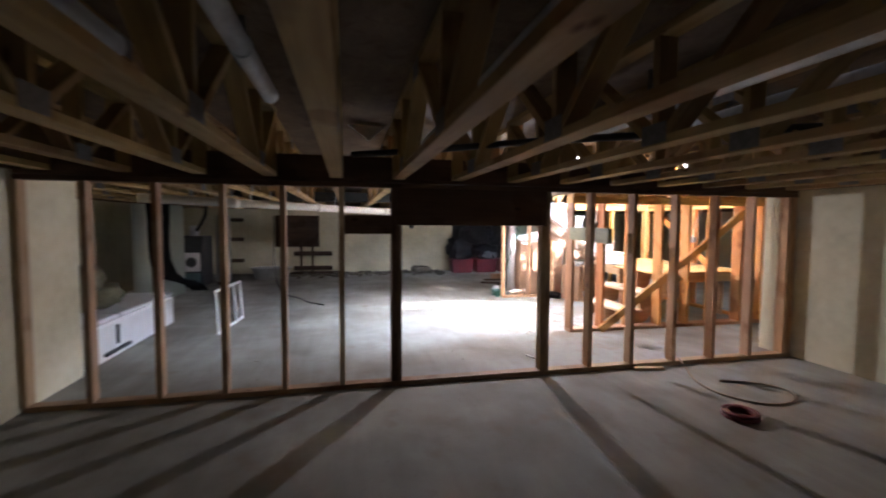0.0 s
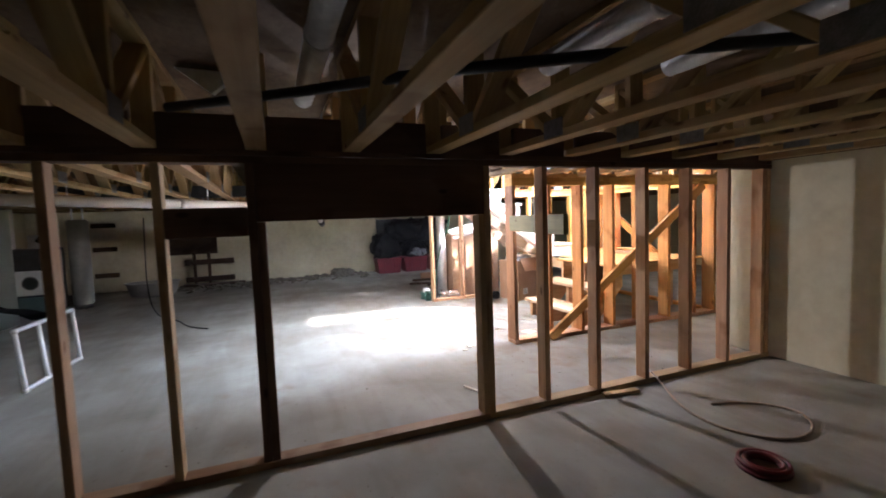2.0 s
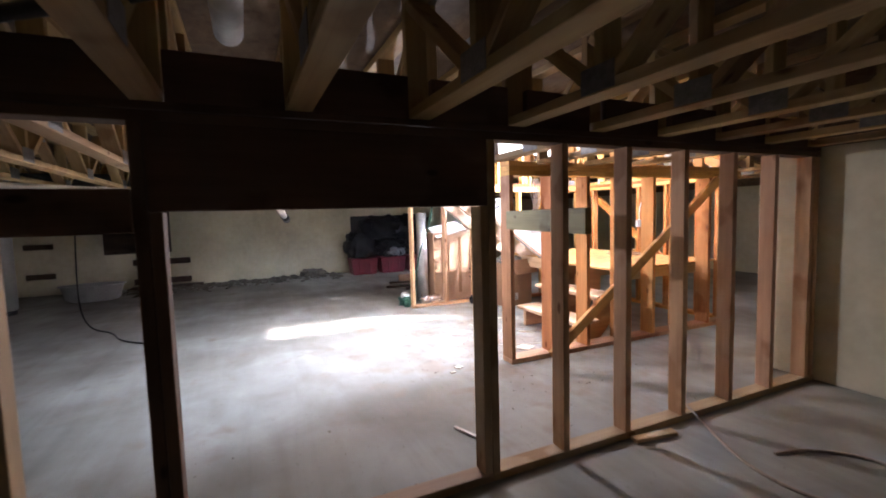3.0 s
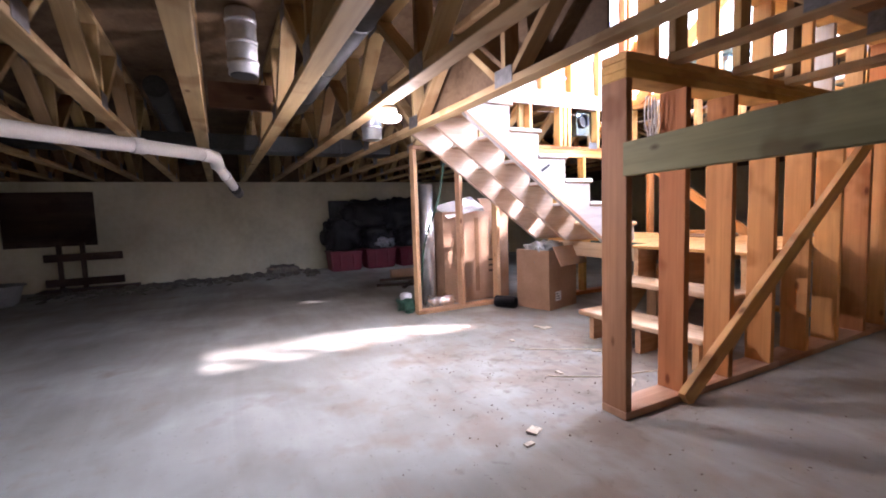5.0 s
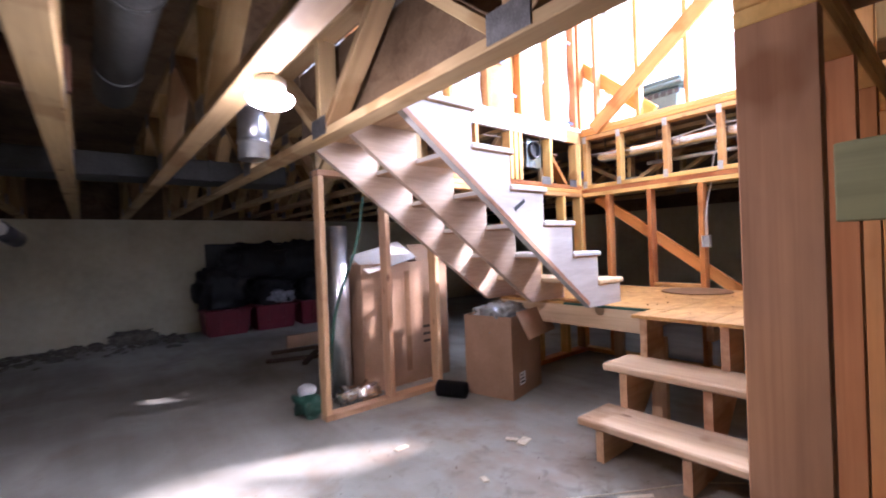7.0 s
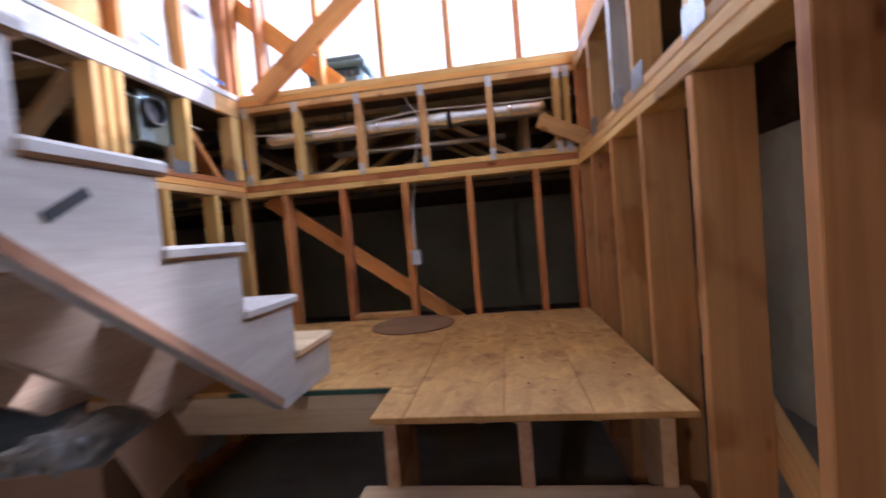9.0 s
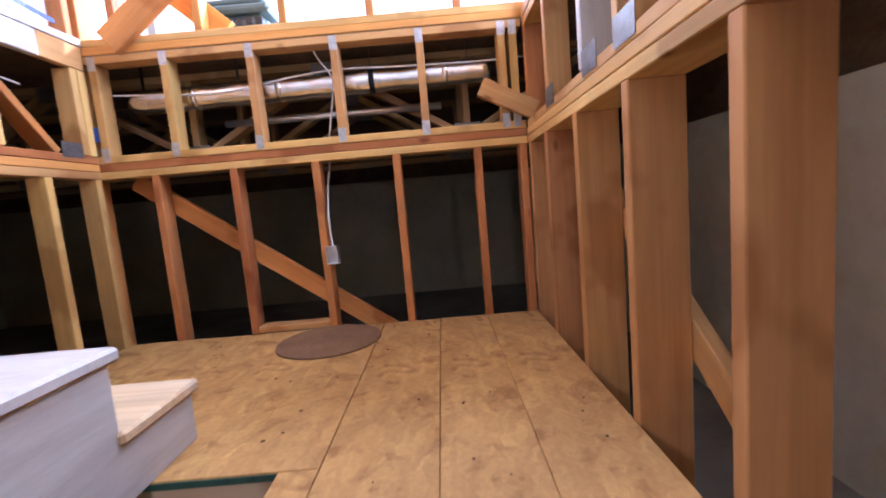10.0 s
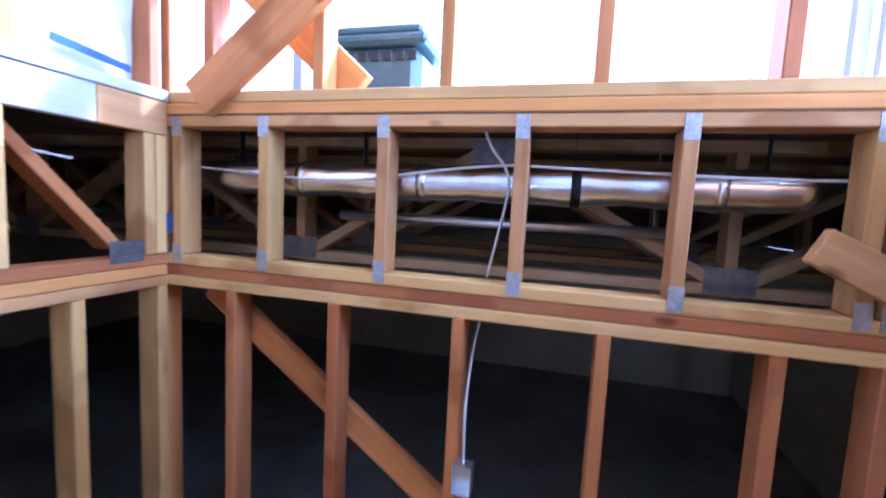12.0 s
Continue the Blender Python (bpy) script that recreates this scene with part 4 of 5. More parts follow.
bmesh.ops.recalc_face_normals(bm, faces=bm.faces)
part("sheet", bm, GALV, fl)

# ducts and cables behind the landing
DX = 5.60
sd = thing("insulated_duct", (DX, 5.9, 1.92), "silver foil-wrapped round duct behind the landing wall", "duct")
bm = bmesh.new()
N, M = 72, 24
ring = []
def duct_z(y):
    return 1.918 + 0.008 * (5.9 - y)
for i in range(N + 1):
    y = 4.98 + 1.90 * i / N
    r = 0.052 + 0.009 * abs(math.sin(i * math.pi / 18)) ** 0.5 + 0.004 * noise.noise(Vector((y * 9, 0, 0)))
    if i in (0, N):
        r = 0.03
    ring.append([bm.verts.new((DX + r * math.cos(2 * math.pi * j / M), y, duct_z(y) + r * math.sin(2 * math.pi * j / M))) for j in range(M)])
for i in range(N):
    for j in range(M):
        bm.faces.new((ring[i][j], ring[i][(j + 1) % M], ring[i + 1][(j + 1) % M], ring[i + 1][j]))
bm.faces.new(ring[0])
bm.faces.new(ring[N])
bmesh.ops.recalc_face_normals(bm, faces=bm.faces)
part("wrap", bm, FOIL, sd, "", smooth=True)
for y in (5.22, 5.60, 6.08, 6.52):
    cyl("band", (DX, y - 0.014, duct_z(y)), (DX, y + 0.014, duct_z(y)), 0.064, BAG if y == 5.60 else FOIL, sd, seg=24)
for y in (5.1, 5.605, 6.3, 6.8):
    block("hanger", (DX - 0.012, y, 1.965), (DX + 0.012, y + 0.002, TT), ABS, sd, bevel=0)
sp = thing("metal_pipe", (5.72, 5.9, 1.79), "thin shiny metal pipe below the foil duct", "pipe")
cyl("pipe", (5.72, 5.25, 1.79), (5.72, 6.45, 1.79), 0.018, GALV, sp)
for y in (5.35, 6.35):
    block("hanger", (5.712, y, 1.80), (5.728, y + 0.002, TT), PLATE, sp, bevel=0)

def cable(label, pts, r=0.0045, m=CABLE):
    tagged(tube("cable", pts, r, m, sides=8), label, "cable", "cables")


CL = "white electrical cable strung loosely across the framing"
cable(CL, [(5.528, 7.0, 1.945), (5.526, 6.7, 1.925), (5.526, 6.36, 1.90), (5.526, 6.08, 1.945), (5.526, 5.83, 1.972), (5.526, 5.73, 1.972), (5.526, 5.3, 1.955), (5.528, 4.99, 1.95), (5.53, 4.7, 1.96)])
cable(CL, [(5.528, 5.88, 2.09), (5.527, 5.86, 2.03), (5.526, 5.80, 1.96), (5.526, 5.79, 1.90), (5.527, 5.83, 1.70), (5.528, 5.85, 1.60), (5.527, 5.855, 1.50), (5.50, 5.868, 1.42), (5.46, 5.872, 1.30), (5.422, 5.868, 1.22), (5.415, 5.862, 1.09)])
cable(CL, [(5.2, 7.08, 1.93), (4.9, 7.09, 1.96), (4.6, 7.09, 2.02), (4.2, 7.09, 2.0)])
ou = thing("outlet_box", (5.41, 5.845, 1.045), "empty grey steel outlet box hanging on a stud", "outlet box")
for lo_, hi_ in (((5.385, 5.832, 1.0), (5.429, 5.835, 1.09)), ((5.385, 5.887, 1.0), (5.429, 5.89, 1.09)), ((5.385, 5.835, 1.0), (5.429, 5.887, 1.003)), ((5.385, 5.835, 1.087), (5.429, 5.887, 1.09)), ((5.425, 5.835, 1.003), (5.4285, 5.887, 1.087))):
    block("side", lo_, hi_, GALV, ou, bevel=0)
BOOT = mat("blued_steel", (0.55, 0.74, 0.80), rough=0.22, metal=0.85, vary=0.2, scale=8, bump=0.06)
bt = thing("duct_boot", (4.845, 7.08, 1.77), "blued steel register boot with a black round collar", "duct boot")
part("box", box_bm(0.24, 0.10, 0.27, 0.006), BOOT, bt, "", Matrix.Translation((4.845, 7.11, 1.905)))
for k in range(4):
    tube("collar", [(4.80 + (0.066 + 0.003 * (k % 2)) * math.cos(2 * math.pi * a / 24), 7.028 + 0.010 * k, 1.925 + (0.066 + 0.003 * (k % 2)) * math.sin(2 * math.pi * a / 24)) for a in range(24)], 0.0075, ABS, bt, "black ribbed flexible collar", sides=8, cyclic=True)
# shade inside the collar is a solid black disc
cyl("throat", (4.80, 7.05, 1.925), (4.80, 7.058, 1.925), 0.063, ABS, bt, "black disc put in for the shaded throat")
bl = tagged(block("blue_tag", (5.425, 6.945, 1.70), (5.4285, 6.975, 1.77), BLUE), "small blue tape tag on a post", "tag")
bw = thing("cable_bundle", (3.0, 4.86, 1.5), "bundle of white cables hanging down a stud", "cable", "cables")
for k in range(4):
    dx = 0.02 * k
    tube("cable", [(3.02 + dx, 4.85, 1.50), (3.0 + dx * 1.5, 4.856, 1.40), (3.05 + dx, 4.852, 1.28), (3.03 + dx * 0.4, 4.855, 1.20), (3.06 + dx, 4.858, 1.32), (3.07 + dx, 4.85, 1.48)], 0.004, CABLE, bw, sides=8)

# ---- things in the far room ----
ap = thing("white_appliance", (-2.35, 5.2, 0), "old white enamelled appliance lying on its back", "appliance")
part("body", box_bm(0.72, 1.82, 0.34, 0.02), WHITE, ap, "", Matrix.Translation((-2.33, 5.21, 0.17)))
part("door", box_bm(0.72, 1.30, 0.05, 0.015), WHITE, ap, "", Matrix.Translation((-2.33, 5.47, 0.370)))
part("door", box_bm(0.72, 0.48, 0.05, 0.015), WHITE, ap, "", Matrix.Translation((-2.33, 4.56, 0.370)))
block("handle", (-1.975, 4.72, 0.12), (-1.95, 4.75, 0.30), DARKM, ap, "dark bar handle")
block("handle", (-1.97, 4.50, 0.055), (-1.94, 4.95, 0.085), DARKM, ap, "dark bar handle")
cu = thing("cushions", (-2.45, 4.9, 0.4), "heap of dark olive cushions on the white appliance", "cushion")
for i, (y, z, w) in enumerate(((4.55, 0.395, 0.62), (5.15, 0.395, 0.7), (4.8, 0.60, 0.75))):
    lump("cushion", (-2.45, y, z), (0.6, w, 0.26), OLIVE, cu, "", seed=i + 2, rough=0.2)
tarp = thing("black_tarp", (-2.4, 7.4, 0.0), "black plastic sheet hanging from the trusses", "tarp")
bm = bmesh.new()
prof = [(7.02, 1.62), (7.03, 1.3), (7.05, 1.0), (7.12, 0.72), (7.3, 0.5), (7.6, 0.38), (8.0, 0.3), (8.5, 0.16), (8.8, 0.02)]
cols = []
for i in range(9):
    x = -2.62 + 0.30 * i / 8
    cols.append([bm.verts.new((x + 0.02 * math.sin(j + i), y + 0.03 * noise.noise(Vector((i * 0.5, j * 0.6, 3))), z + 0.01 * noise.noise(Vector((i * 0.7, j * 0.5, 9))))) for j, (y, z) in enumerate(prof)])
for i in range(8):
    for j in range(len(prof) - 1):
        bm.faces.new((cols[i][j], cols[i + 1][j], cols[i + 1][j + 1], cols[i][j + 1]))
bmesh.ops.solidify(bm, geom=list(bm.faces), thickness=0.006)
part("sheet", bm, BAG, tarp, smooth=True)
sh = thing("shower_panel", (-2.6, 8.3, 0), "pale greenish curved fibreglass shower panel", "shower panel")
bm = bmesh.new()
cols = []
for i in range(17):
    a = math.pi * 0.5 * i / 16
    cols.append([bm.verts.new((-3.1 + 0.42 * math.sin(a), 7.75 + 0.95 * (1 - math.cos(a)), z)) for z in (0.0, 0.5, 1.0, 1.55)])
for i in range(16):
    for j in range(3):
        bm.faces.new((cols[i][j], cols[i + 1][j], cols[i + 1][j + 1], cols[i][j + 1]))
bmesh.ops.solidify(bm, geom=list(bm.faces), thickness=0.015)
part("panel", bm, mat("fibreglass", (0.55, 0.62, 0.55), rough=0.3, vary=0.1, scale=3, bump=0.03), sh, smooth=True)

gt = thing("white_gate", (-1.2, 5.8, 0), "white tubular metal frame standing on the floor", "metal frame")
ga, gb = Vector((-1.26, 5.39, 0.02)), Vector((-1.2, 6.25, 0.02))
gu = Vector((-0.03, 0, 0.47))
for nm, p, q in (("rail", ga, gb), ("rail", ga + gu, gb + gu), ("post", ga, ga + gu), ("post", gb, gb + gu), ("bar", ga.lerp(gb, 0.36), ga.lerp(gb, 0.36) + gu), ("bar", ga.lerp(gb, 0.7), ga.lerp(gb, 0.7) + gu)):
    cyl(nm, p, q, 0.017, WHITE, gt, seg=12)
for c in (ga, gb, ga + gu, gb + gu):
    lump("joint", c - Vector((0, 0, 0.02)), (0.042, 0.042, 0.042), WHITE, gt, rough=0.0, sub=2)

FX, FY = -3.02, 9.25
fu = thing("furnace", (FX, FY + 0.3, 0), "dark furnace cabinet with a white front panel", "furnace")
part("body", box_bm(0.98, 0.6, 0.98, 0.02), DARKM, fu, "", Matrix.Translation((FX, FY + 0.3, 0.51)))
pnl = part("front_panel", box_bm(0.86, 0.03, 0.36, 0.01), WHITE, fu, "white panel with three dark openings", Matrix.Translation((FX, FY - 0.014, 0.50)))
for dx in (-0.28, 0.0, 0.28):
    cyl("opening", (FX + dx, FY - 0.036, 0.50), (FX + dx, FY - 0.028, 0.50), 0.085, DARKM, pnl, "dark round opening")
    cyl("ring", (FX + dx, FY - 0.033, 0.50), (FX + dx, FY - 0.028, 0.50), 0.10, PLATE, pnl, "grey metal ring")
part("lower_door", box_bm(0.86, 0.02, 0.24, 0.008), STOVE, fu, "dark blue lower door", Matrix.Translation((FX, FY - 0.009, 0.17)))
for dx in (-0.4, 0.4):
    block("foot", (FX + dx - 0.03, FY + 0.05, 0), (FX + dx + 0.03, FY + 0.55, 0.022), DARKM, fu)
for x in (FX - 0.22, FX - 0.02):
    cyl("vent_pipe", (x, FY + 0.3, 0.99), (x, FY + 0.3, 1.60), 0.038, PVC, fu, "white plastic vent pipe")
cyl("flue", (FX + 0.25, FY + 0.3, 0.99), (FX + 0.25, FY + 0.3, 1.2), 0.085, GALV, fu)
tube("hose", [(FX + 0.3, FY + 0.25, 1.1), (FX + 0.42, FY + 0.2, 1.25), (FX + 0.5, FY + 0.2, 1.45), (FX + 0.48, FY + 0.25, 1.62)], 0.035, ABS, fu)
gp = thing("water_tank", (-2.3, 9.75, 0), "light grey upright water tank beside the furnace", "water tank")
cyl("tank", (-2.3, 9.75, 0.06), (-2.3, 9.75, 1.42), 0.14, mat("tank_enamel", (0.36, 0.37, 0.34), rough=0.45, vary=0.15, scale=5, bump=0.04), gp, seg=36, bevel=0.02)
cyl("base", (-2.3, 9.75, 0), (-2.3, 9.75, 0.06), 0.12, DARKM, gp)
cyl("pipe", (-2.36, 9.75, 1.42), (-2.36, 9.75, 1.60), 0.014, GALV, gp, seg=12)
cyl("pipe", (-2.22, 9.75, 1.42), (-2.22, 9.75, 1.60), 0.014, GALV, gp, seg=12)
tb = thing("wash_tub", (-1.5, 10.5, 0), "pale grey oval wash tub on the floor by the wall", "tub")
bm = bmesh.new()
rings = []
for r, z in ((0.30, 0.0), (0.36, 0.03), (0.42, 0.24), (0.45, 0.25), (0.45, 0.262), (0.41, 0.262), (0.36, 0.06), (0.0, 0.04)):
    rings.append([bm.verts.new((r * math.cos(2 * math.pi * k / 28), 0.62 * r * math.sin(2 * math.pi * k / 28), z)) for k in range(28)])
for a, b in zip(rings, rings[1:]):
    for k in range(28):
        bm.faces.new((a[k], a[(k + 1) % 28], b[(k + 1) % 28], b[k]))
bm.faces.new(rings[0])
bmesh.ops.remove_doubles(bm, verts=bm.verts, dist=1e-5)
bmesh.ops.recalc_face_normals(bm, faces=bm.faces)
part("shell", bm, mat("grey_tub", (0.34, 0.35, 0.34), rough=0.5, vary=0.2, scale=5, bump=0.05), tb, "", Matrix.Translation((-1.5, 10.5, 0)), True)

def wall_board(label, x0, x1, z0, z1, y=NY, d=0.04, m=DARKW):
    tagged(block("wall_board", (x0, y - d, z0), (x1, y, z1), m), label, "board", "boards on the wall")


for z in (1.30, 0.83, 0.31):
    wall_board("short dark board fixed to the concrete wall", -2.70, -2.30, z - 0.02, z + 0.07)
wall_board("large dark panel board on the concrete wall", -1.58, -0.52, 0.66, 1.45, d=0.03, m=DARKW)
bn = thing("low_bench", (-0.7, 11.4, 0), "dark low plank rack against the foundation wall", "bench")
for z in (0.50, 0.14):
    block("rail", (-1.12, 11.40, z - 0.055), (-0.2, 11.44, z + 0.055), DARKW, bn)
for x in (-0.95, -0.68):
    block("post", (x - 0.03, 11.442, 0), (x + 0.03, 11.48, 0.70), DARKW, bn)
block("shelf", (-1.15, 11.2, 0.02), (0.0, 11.398, 0.06), DARKW, bn)
block("foot", (-1.0, 11.2, 0), (-0.9, 11.39, 0.0195), DARKW, bn)
block("foot", (-0.3, 11.2, 0), (-0.2, 11.39, 0.0195), DARKW, bn)

# rubble along the north wall
rng = random.Random(4)
bm = bmesh.new()
for i in range(420):
    x = rng.uniform(-1.2, 2.6)
    y = NY - 0.06 - abs(rng.gauss(0, 0.38)) - 0.1 * (x < 1.2)
    r = rng.uniform(0.012, 0.05) * (1.6 if rng.random() < 0.08 else 1)
    got = bmesh.ops.create_icosphere(bm, subdivisions=1, radius=r, matrix=Matrix.Translation((x, max(y, 10.4), r * 0.35)) @ pose(0, 0, 0, rng.uniform(-20, 20), rng.uniform(-20, 20), rng.uniform(0, 360)) @ Matrix.Diagonal((rng.uniform(0.8, 2.2), rng.uniform(0.5, 1.3), rng.uniform(0.3, 0.6), 1)))
tagged(part("rubble", bm, RUBBLE), "loose concrete rubble and dirt along the wall base", "rubble", kind="stuff")
lump("earth_mound", (2.05, 11.42, 0.0), (0.5, 0.3, 0.16), RUBBLE, None, "", seed=8, rough=0.5)
tagged(bpy.data.objects["earth_mound"], "small grey mound of spoil against the wall", "rubble")

def tote(x, y, w, d, h):
    t = thing("storage_tote", (x, y, 0), "red plastic storage tote standing on the floor", "storage tote", "red totes")
    bm = bmesh.new()
    lo_, hi_ = [], []
    for sx, sy in ((-1, -1), (1, -1), (1, 1), (-1, 1)):
        lo_.append(bm.verts.new((sx * w * 0.44, sy * d * 0.44, 0)))
        hi_.append(bm.verts.new((sx * w * 0.5, sy * d * 0.5, h)))
    for k in range(4):
        bm.faces.new((lo_[k], lo_[(k + 1) % 4], hi_[(k + 1) % 4], hi_[k]))
    bm.faces.new(lo_[::-1])
    bm.faces.new(hi_)
    bmesh.ops.bevel(bm, geom=list(bm.edges), offset=0.02, segments=2, affect="EDGES")
    part("tub", bm, RED, t, "", Matrix.Translation((x, y, 0)))
    part("rim", box_bm(w * 1.05, d * 1.05, 0.03, 0.01), RED, t, "", Matrix.Translation((x, y, h - 0.02)))
    for s in (-1, 1):
        part("rib", box_bm(0.03, 0.02, h * 0.7, 0.006), RED, t, "", Matrix.Translation((x + s * w * 0.2, y - d * 0.475, h * 0.48)))
    return t


for x in (3.08, 3.72, 4.36):
    tote(x, 11.1, 0.58, 0.42, 0.36)
GB = "bulging black plastic bag piled on red totes"
for i, (x, z, sx, sz) in enumerate(((3.05, 0.352, 0.62, 0.62), (3.72, 0.352, 0.62, 0.42), (3.5, 0.74, 0.9, 0.52), (4.15, 0.70, 0.85, 0.6), (4.4, 0.352, 0.6, 0.45))):
    tagged(lump("plastic_bag", (x, 11.12, z), (sx, 0.5, sz), BAG, None, "", seed=i * 2 + 1, rough=0.35, freq=3.5, sub=4), GB, "bag", "black bags")
tagged(lump("plastic_bag", (3.78, 10.96, 0.37), (0.4, 0.2, 0.22), mat("grey_film", (0.22, 0.23, 0.25), rough=0.3, vary=0.4, scale=10, bump=0.6, bscale=20), None, "", seed=21, rough=0.4), "crumpled grey plastic bag on a red tote", "bag", "black bags")
tagged(beam("dark_sheet", (2.95, 11.50, 0.02), (2.95, 11.58, 1.25), 1.5, 0.02, DARKM, None, "", up=(0, 1, 0)), "dark flat sheet leaning on the wall behind bags", "sheet")
bpy.data.objects["dark_sheet"].location.x += 0.75

# ---- things under and beside the stairs ----
vd = thing("loose_duct", (3.06, 7.52, 0), "upright shiny round metal duct standing under the stairs", "duct")
cyl("duct", (3.06, 7.52, 0.0), (3.05, 7.50, 1.24), 0.075, GALV, vd, seg=32)
cyl("crimp", (3.05, 7.50, 1.20), (3.05, 7.50, 1.26), 0.071, GALV, vd, seg=32)
gs = tube("green_strap", [(3.13, 7.23, 1.45), (3.1, 7.24, 1.2), (3.02, 7.26, 0.95), (2.93, 7.26, 0.75), (2.88, 7.26, 0.55), (2.86, 7.27, 0.2), (2.84, 7.3, 0.05), (2.8, 7.4, 0.012)], 0.010, GREENP)
tagged(gs, "thin green strap hanging beside the stud frame", "strap")
gbx = thing("green_bag", (2.73, 7.42, 0), "small green and white plastic bag on the floor", "bag")
lump("bag", (2.74, 7.38, 0), (0.15, 0.26, 0.13), GREENP, gbx, seed=3, rough=0.6, freq=4)
lump("flap", (2.76, 7.44, 0.09), (0.11, 0.12, 0.09), WRAP, gbx, "white torn flap", seed=5)
for i, (x, y) in enumerate(((3.02, 7.33), (3.14, 7.30))):
    tagged(lump("foil_scrap", (x, y, 0.0), (0.17, 0.14, 0.13), FOIL, None, "", seed=30 + i, rough=0.7, freq=5), "crumpled scrap of shiny foil on the floor", "scrap", "foil scraps")
cb = thing("cardboard_box", (3.62, 7.72, 0), "tall brown cardboard box with a torn open top", "cardboard box", "cardboard boxes")
for nm, lo_, hi_ in (("side", (3.20, 7.42, 0), (4.02, 7.426, 0.97)), ("side", (3.20, 7.99, 0), (4.02, 7.996, 0.97)), ("side", (3.20, 7.427, 0), (3.206, 7.989, 0.97)), ("side", (4.014, 7.427, 0), (4.02, 7.989, 0.97)), ("bottom", (3.207, 7.427, 0.0), (4.013, 7.989, 0.006))):
    block(nm, lo_, hi_, CARD, cb, bevel=0)
part("flap", box_bm(0.5, 0.24, 0.006, 0), mat("pale_card", (0.60, 0.56, 0.52), rough=0.85, vary=0.12, scale=5, bump=0.1), cb, "pale folded flap", Matrix.Translation((3.45, 7.50, 1.02)) @ pose(0, 0, 0, 35, -12, 8))
part("flap", box_bm(0.3, 0.25, 0.006, 0), CARD, cb, "", Matrix.Translation((3.90, 7.53, 1.03)) @ pose(0, 0, 0, 40, 0, -5))
block("tape", (3.58, 7.4185, 0.1), (3.63, 7.4198, 0.9), BROWN, cb, "strip of brown tape", bevel=0)
for z, w in ((0.42, 0.12), (0.36, 0.09), (0.30, 0.13)):
    block("print", (3.75, 7.4185, z), (3.75 + w, 7.4198, z + 0.022), DARKW, cb, "dark printed bar", bevel=0)
ob = thing("cardboard_box", (4.15, 6.72, 0), "open brown cardboard box with plastic inside under the stairs", "cardboard box", "cardboard boxes")
ZH = 0.575
RM = Matrix.Translation((3.86, 6.55, 0)) @ pose(0, 0, 0, 0, 0, 14) @ Matrix.Translation((-3.86, -6.55, 0))
def bx(nm, lo_, hi_, m=CARD, lab=""):
    lo_, hi_ = Vector(lo_), Vector(hi_)
    return part(nm, box_bm(*(hi_ - lo_), 0), m, ob, lab, RM @ Matrix.Translation((lo_ + hi_) / 2))
Xa, Xb, Ya, Yb = 3.86, 4.32, 6.55, 6.93
bx("side", (Xa, Ya, 0), (Xb, Ya + 0.006, ZH))
bx("side", (Xa, Yb, 0), (Xb, Yb + 0.006, ZH))
bx("side", (Xa, Ya + 0.0065, 0), (Xa + 0.006, Yb - 0.0005, ZH))
bx("side", (Xb - 0.006, Ya + 0.0065, 0), (Xb, Yb - 0.0005, ZH))
bx("bottom", (Xa + 0.0065, Ya + 0.0065, 0), (Xb - 0.0065, Yb - 0.0005, 0.006))
part("flap", box_bm(0.44, 0.20, 0.006, 0), CARD, ob, "torn flap hanging outwards", RM @ Matrix.Translation((4.10, 6.475, 0.52)) @ pose(0, 0, 0, 62, 0, 0))
part("flap", box_bm(0.006, 0.36, 0.18, 0), CARD, ob, "", RM @ Matrix.Translation((4.37, 6.74, 0.62)) @ pose(0, 0, 0, 0, 40, 0))
bx("label", (Xa + 0.10, Ya - 0.0016, 0.08), (Xa + 0.19, Ya - 0.0004, 0.17), WHITE, "small white shipping label")
for k in range(3):
    bx("print", (Xa + 0.11, Ya - 0.003, 0.095 + 0.025 * k), (Xa + 0.175 - 0.015 * k, Ya - 0.002, 0.105 + 0.025 * k), DARKM, "dark printed bar")
lump("plastic", RM @ Vector((4.09, 6.74, 0.40)), (0.41, 0.33, 0.26), mat("clear_film", (0.34, 0.36, 0.35), rough=0.10, vary=0.3, scale=9, bscale=16, bump=1.0), ob, "crumpled clear plastic film", seed=12, rough=0.4, freq=5, sub=4)
bf = thing("flexible_pipe", (3.62, 6.93, 0), "short black corrugated plastic pipe on the floor", "pipe")
bm = bmesh.new()
rings = []
for i in range(41):
    r = 0.052 + 0.006 * (i % 2)
    rings.append([bm.verts.new((-0.11 + 0.22 * i / 40, r * math.cos(2 * math.pi * k / 20), r * math.sin(2 * math.pi * k / 20))) for k in range(20)])
for a, b in zip(rings, rings[1:]):
    for k in range(20):
        bm.faces.new((a[k], a[(k + 1) % 20], b[(k + 1) % 20], b[k]))
bmesh.ops.solidify(bm, geom=list(bm.faces), thickness=0.005)
part("pipe", bm, ABS, bf, "", Matrix.Translation((3.62, 6.92, 0.06)) @ pose(0, 0, 0, 0, 0, -62))
for i, (p, q) in enumerate((((2.95, 8.95, 0.02), (3.5, 8.75, 0.02)), ((3.05, 9.1, 0.06), (3.65, 9.0, 0.06)), ((3.2, 8.6, 0.02), (3.7, 9.3, 0.02)))):
    tagged(beam("dark_stick", p, q, 0.05, 0.035, DARKW), "dark timber stick lying on the floor", "stick", "dark sticks")
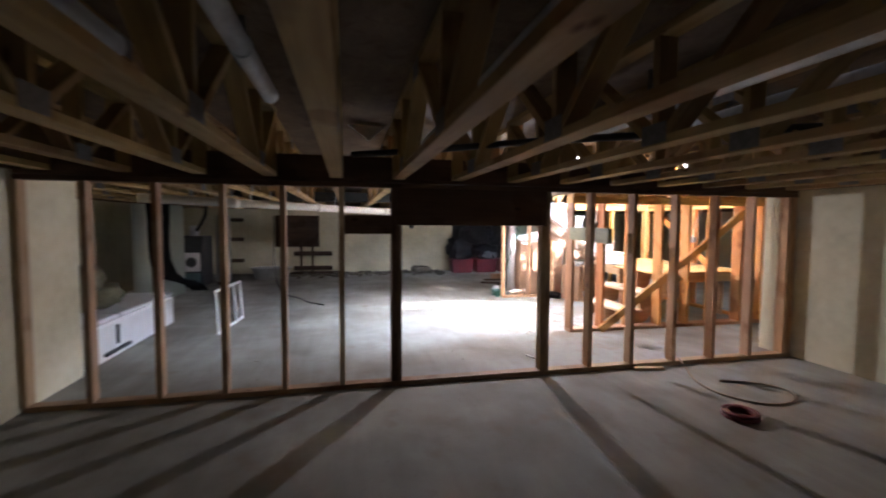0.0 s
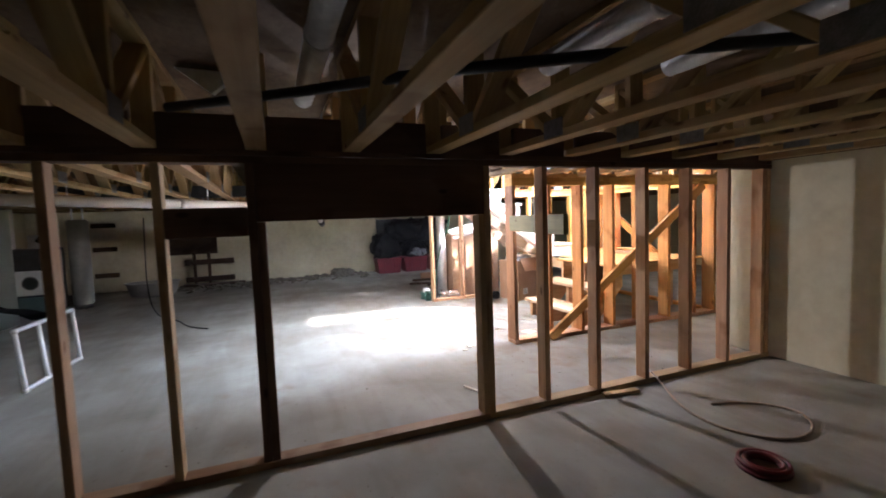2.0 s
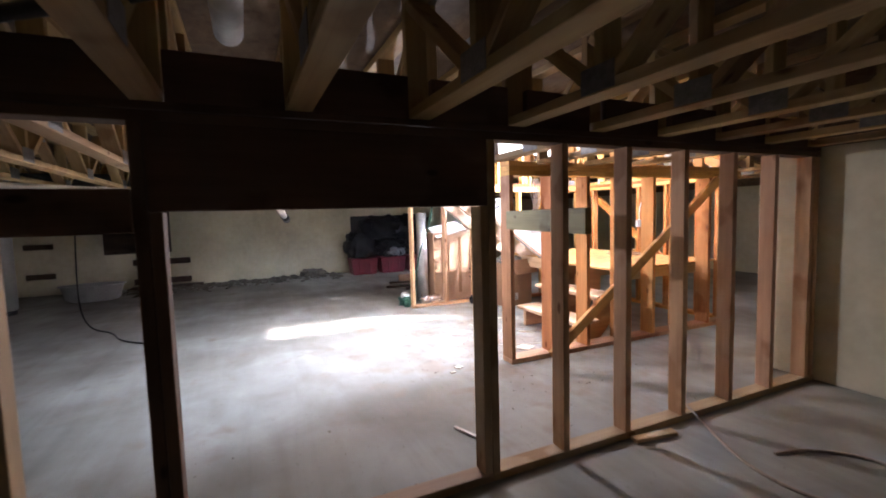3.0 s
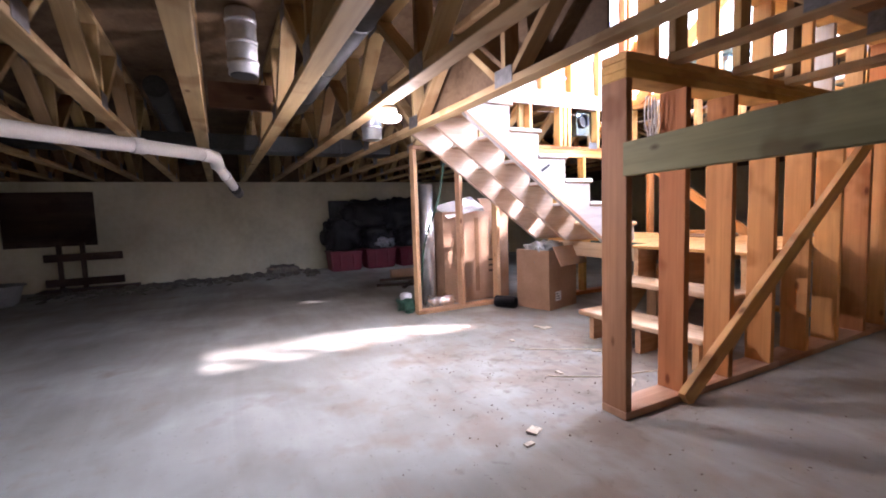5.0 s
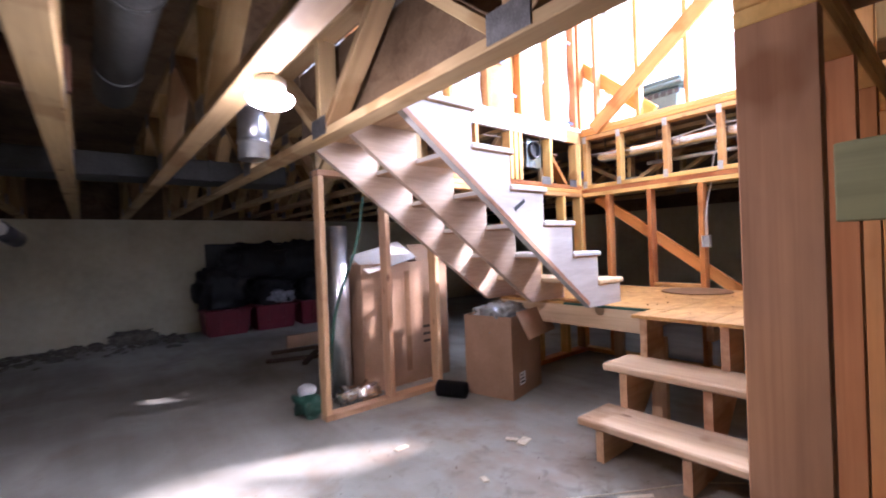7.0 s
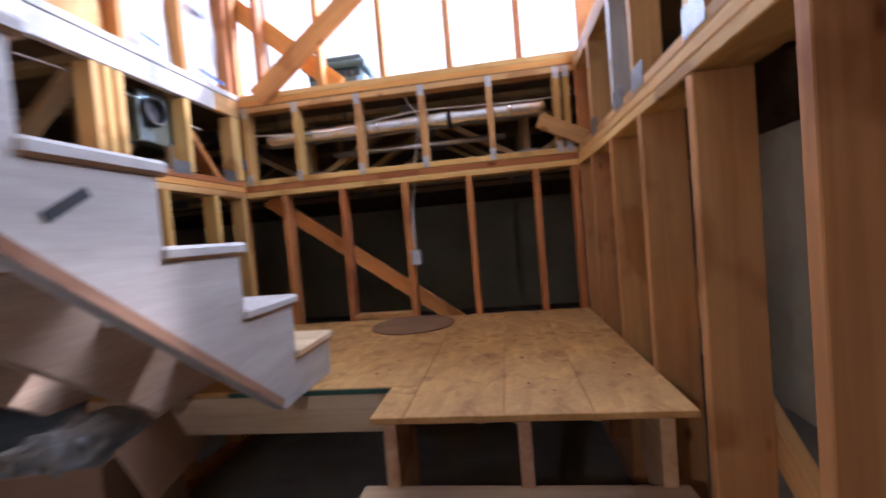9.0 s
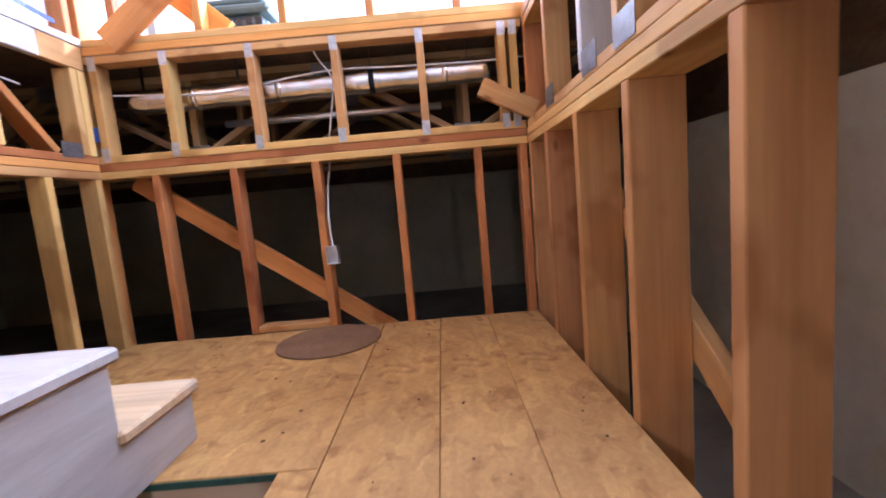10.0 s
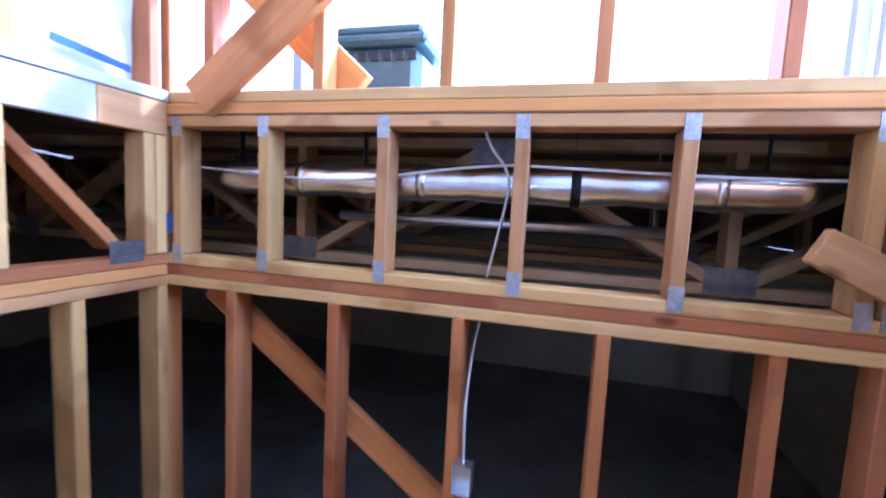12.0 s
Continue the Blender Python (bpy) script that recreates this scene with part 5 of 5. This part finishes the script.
tagged(block("offcut_block", (3.35, 9.45, 0), (3.75, 9.5, 0.14), CARD), "brown offcut standing on edge on the floor", "offcut")

# ---- things in the near room ----
hc = thing("hose_coil", (2.69, 2.43, 0), "flat coil of red hose lying on the floor", "hose coil")
for k, (r, z) in enumerate(((0.105, 0.012), (0.083, 0.012), (0.10, 0.034), (0.078, 0.033))):
    n = 28
    tube("turn", [(2.69 + r * math.cos(2 * math.pi * i / n), 2.43 + r * math.sin(2 * math.pi * i / n), z) for i in range(n)], 0.012, RED, hc, sides=8, cyclic=True)
tagged(tube("extension_cord", [(3.14, 3.50, 0.045), (3.1, 3.40, 0.03), (3.0, 3.22, 0.009), (2.88, 3.0, 0.008), (2.86, 2.75, 0.008), (3.02, 2.53, 0.008), (3.27, 2.52, 0.008), (3.47, 2.68, 0.008), (3.40, 2.86, 0.008), (3.22, 2.98, 0.008), (3.10, 3.0, 0.008)], 0.008, mat("cord", (0.36, 0.29, 0.22), rough=0.6, vary=0.2, scale=20, bump=0.1), sides=8), "pale extension cord looped on the concrete floor", "cable", "cables")
tagged(beam("offcut_lath", (2.60, 3.40, 0.012), (2.86, 3.36, 0.012), 0.05, 0.02, WORNW), "small pale offcut lying by the partition", "offcut", "offcuts")
tagged(beam("offcut_lath", (1.83, 3.97, 0.008), (1.90, 3.78, 0.008), 0.022, 0.012, PVC), "thin white strip lying on the floor", "offcut", "offcuts")
tagged(tube("floor_cable", [(-1.2, 8.9, 1.4), (-1.18, 8.7, 0.7), (-1.1, 8.4, 0.2), (-0.9, 8.0, 0.008), (-0.6, 7.7, 0.008), (-0.45, 7.2, 0.008), (-0.2, 7.0, 0.008)], 0.009, ABS, sides=8), "black cable trailing down onto the floor", "cable", "cables")

# ---- litter ----
rng = random.Random(11)
bm = bmesh.new()
for i in range(330):
    x, y = (rng.gauss(2.75, 0.45), rng.gauss(5.2, 0.5)) if i < 160 else (rng.uniform(2.0, 3.6), rng.uniform(4.7, 6.6)) if i < 260 else (rng.uniform(-1.2, 3.8), rng.uniform(3.4, 4.3))
    s = rng.uniform(0.001, 0.0038) * (2.2 if rng.random() < 0.06 else 1)
    bmesh.ops.create_cube(bm, size=1.0, matrix=Matrix.Translation((x, y, 0.002)) @ pose(0, 0, 0, rng.uniform(-8, 8), rng.uniform(-8, 8), rng.uniform(0, 180)) @ Matrix.Diagonal((s * rng.uniform(1, 3), s, 0.004, 1)))
tagged(part("floor_litter", bm, mat("litter", (0.22, 0.17, 0.12), rough=0.9, vary=0.5, scale=30, bump=0.2)), "scattered dark chips and dirt on the floor", "litter", kind="stuff")
for x, y, a, w, l in ((3.43, 6.1, 20, 0.05, 0.11), (3.40, 6.16, -50, 0.03, 0.07), (2.29, 4.84, 30, 0.05, 0.07), (3.0, 5.97, 70, 0.03, 0.05), (2.9, 6.5, 10, 0.03, 0.09), (3.36, 5.44, -30, 0.02, 0.16), (2.85, 5.3, 80, 0.02, 0.06), (2.2, 4.76, 10, 0.025, 0.05)):
    tagged(part("wood_scrap", box_bm(l, w, 0.008, 0.002), CHIP, None, "", Matrix.Translation((x, y, 0.006)) @ pose(0, 0, 0, 3, 4, a)), "small pale scrap of wood on the floor", "scrap", "wood scraps")
for pts in (((2.95, 5.75, 0.006), (3.4, 5.45, 0.006), (3.7, 5.3, 0.006), (3.9, 5.05, 0.006)), ((2.75, 5.3, 0.006), (3.0, 5.1, 0.006), (3.3, 5.05, 0.006), (3.5, 4.95, 0.006))):
    tagged(tube("straw", pts, 0.003, CHIP, sides=8), "thin dry wooden strip on the floor", "scrap", "wood scraps")
tagged(part("paper_sheet", box_bm(0.15, 0.12, 0.003, 0), CHIP, None, "", Matrix.Translation((3.05, 5.02, 0.008)) @ pose(0, 0, 0, 2, 3, 30)), "crumpled pale paper sheet on the floor", "paper")
bm = bmesh.new()
for i in range(50):
    x, y = rng.uniform(4.1, 5.4), rng.uniform(4.9, 6.9)
    s = rng.uniform(0.0015, 0.005)
    bmesh.ops.create_cube(bm, size=1.0, matrix=Matrix.Translation((x, y, LAND + 0.0015)) @ pose(0, 0, 0, 0, 0, rng.uniform(0, 180)) @ Matrix.Diagonal((s * rng.uniform(1, 3), s, 0.004, 1)))
tagged(part("landing_litter", bm, mat("sawdust", (0.24, 0.15, 0.09), rough=0.9, vary=0.5, scale=30, bump=0.2)), "dark splinters and dirt on the landing", "litter", kind="stuff")
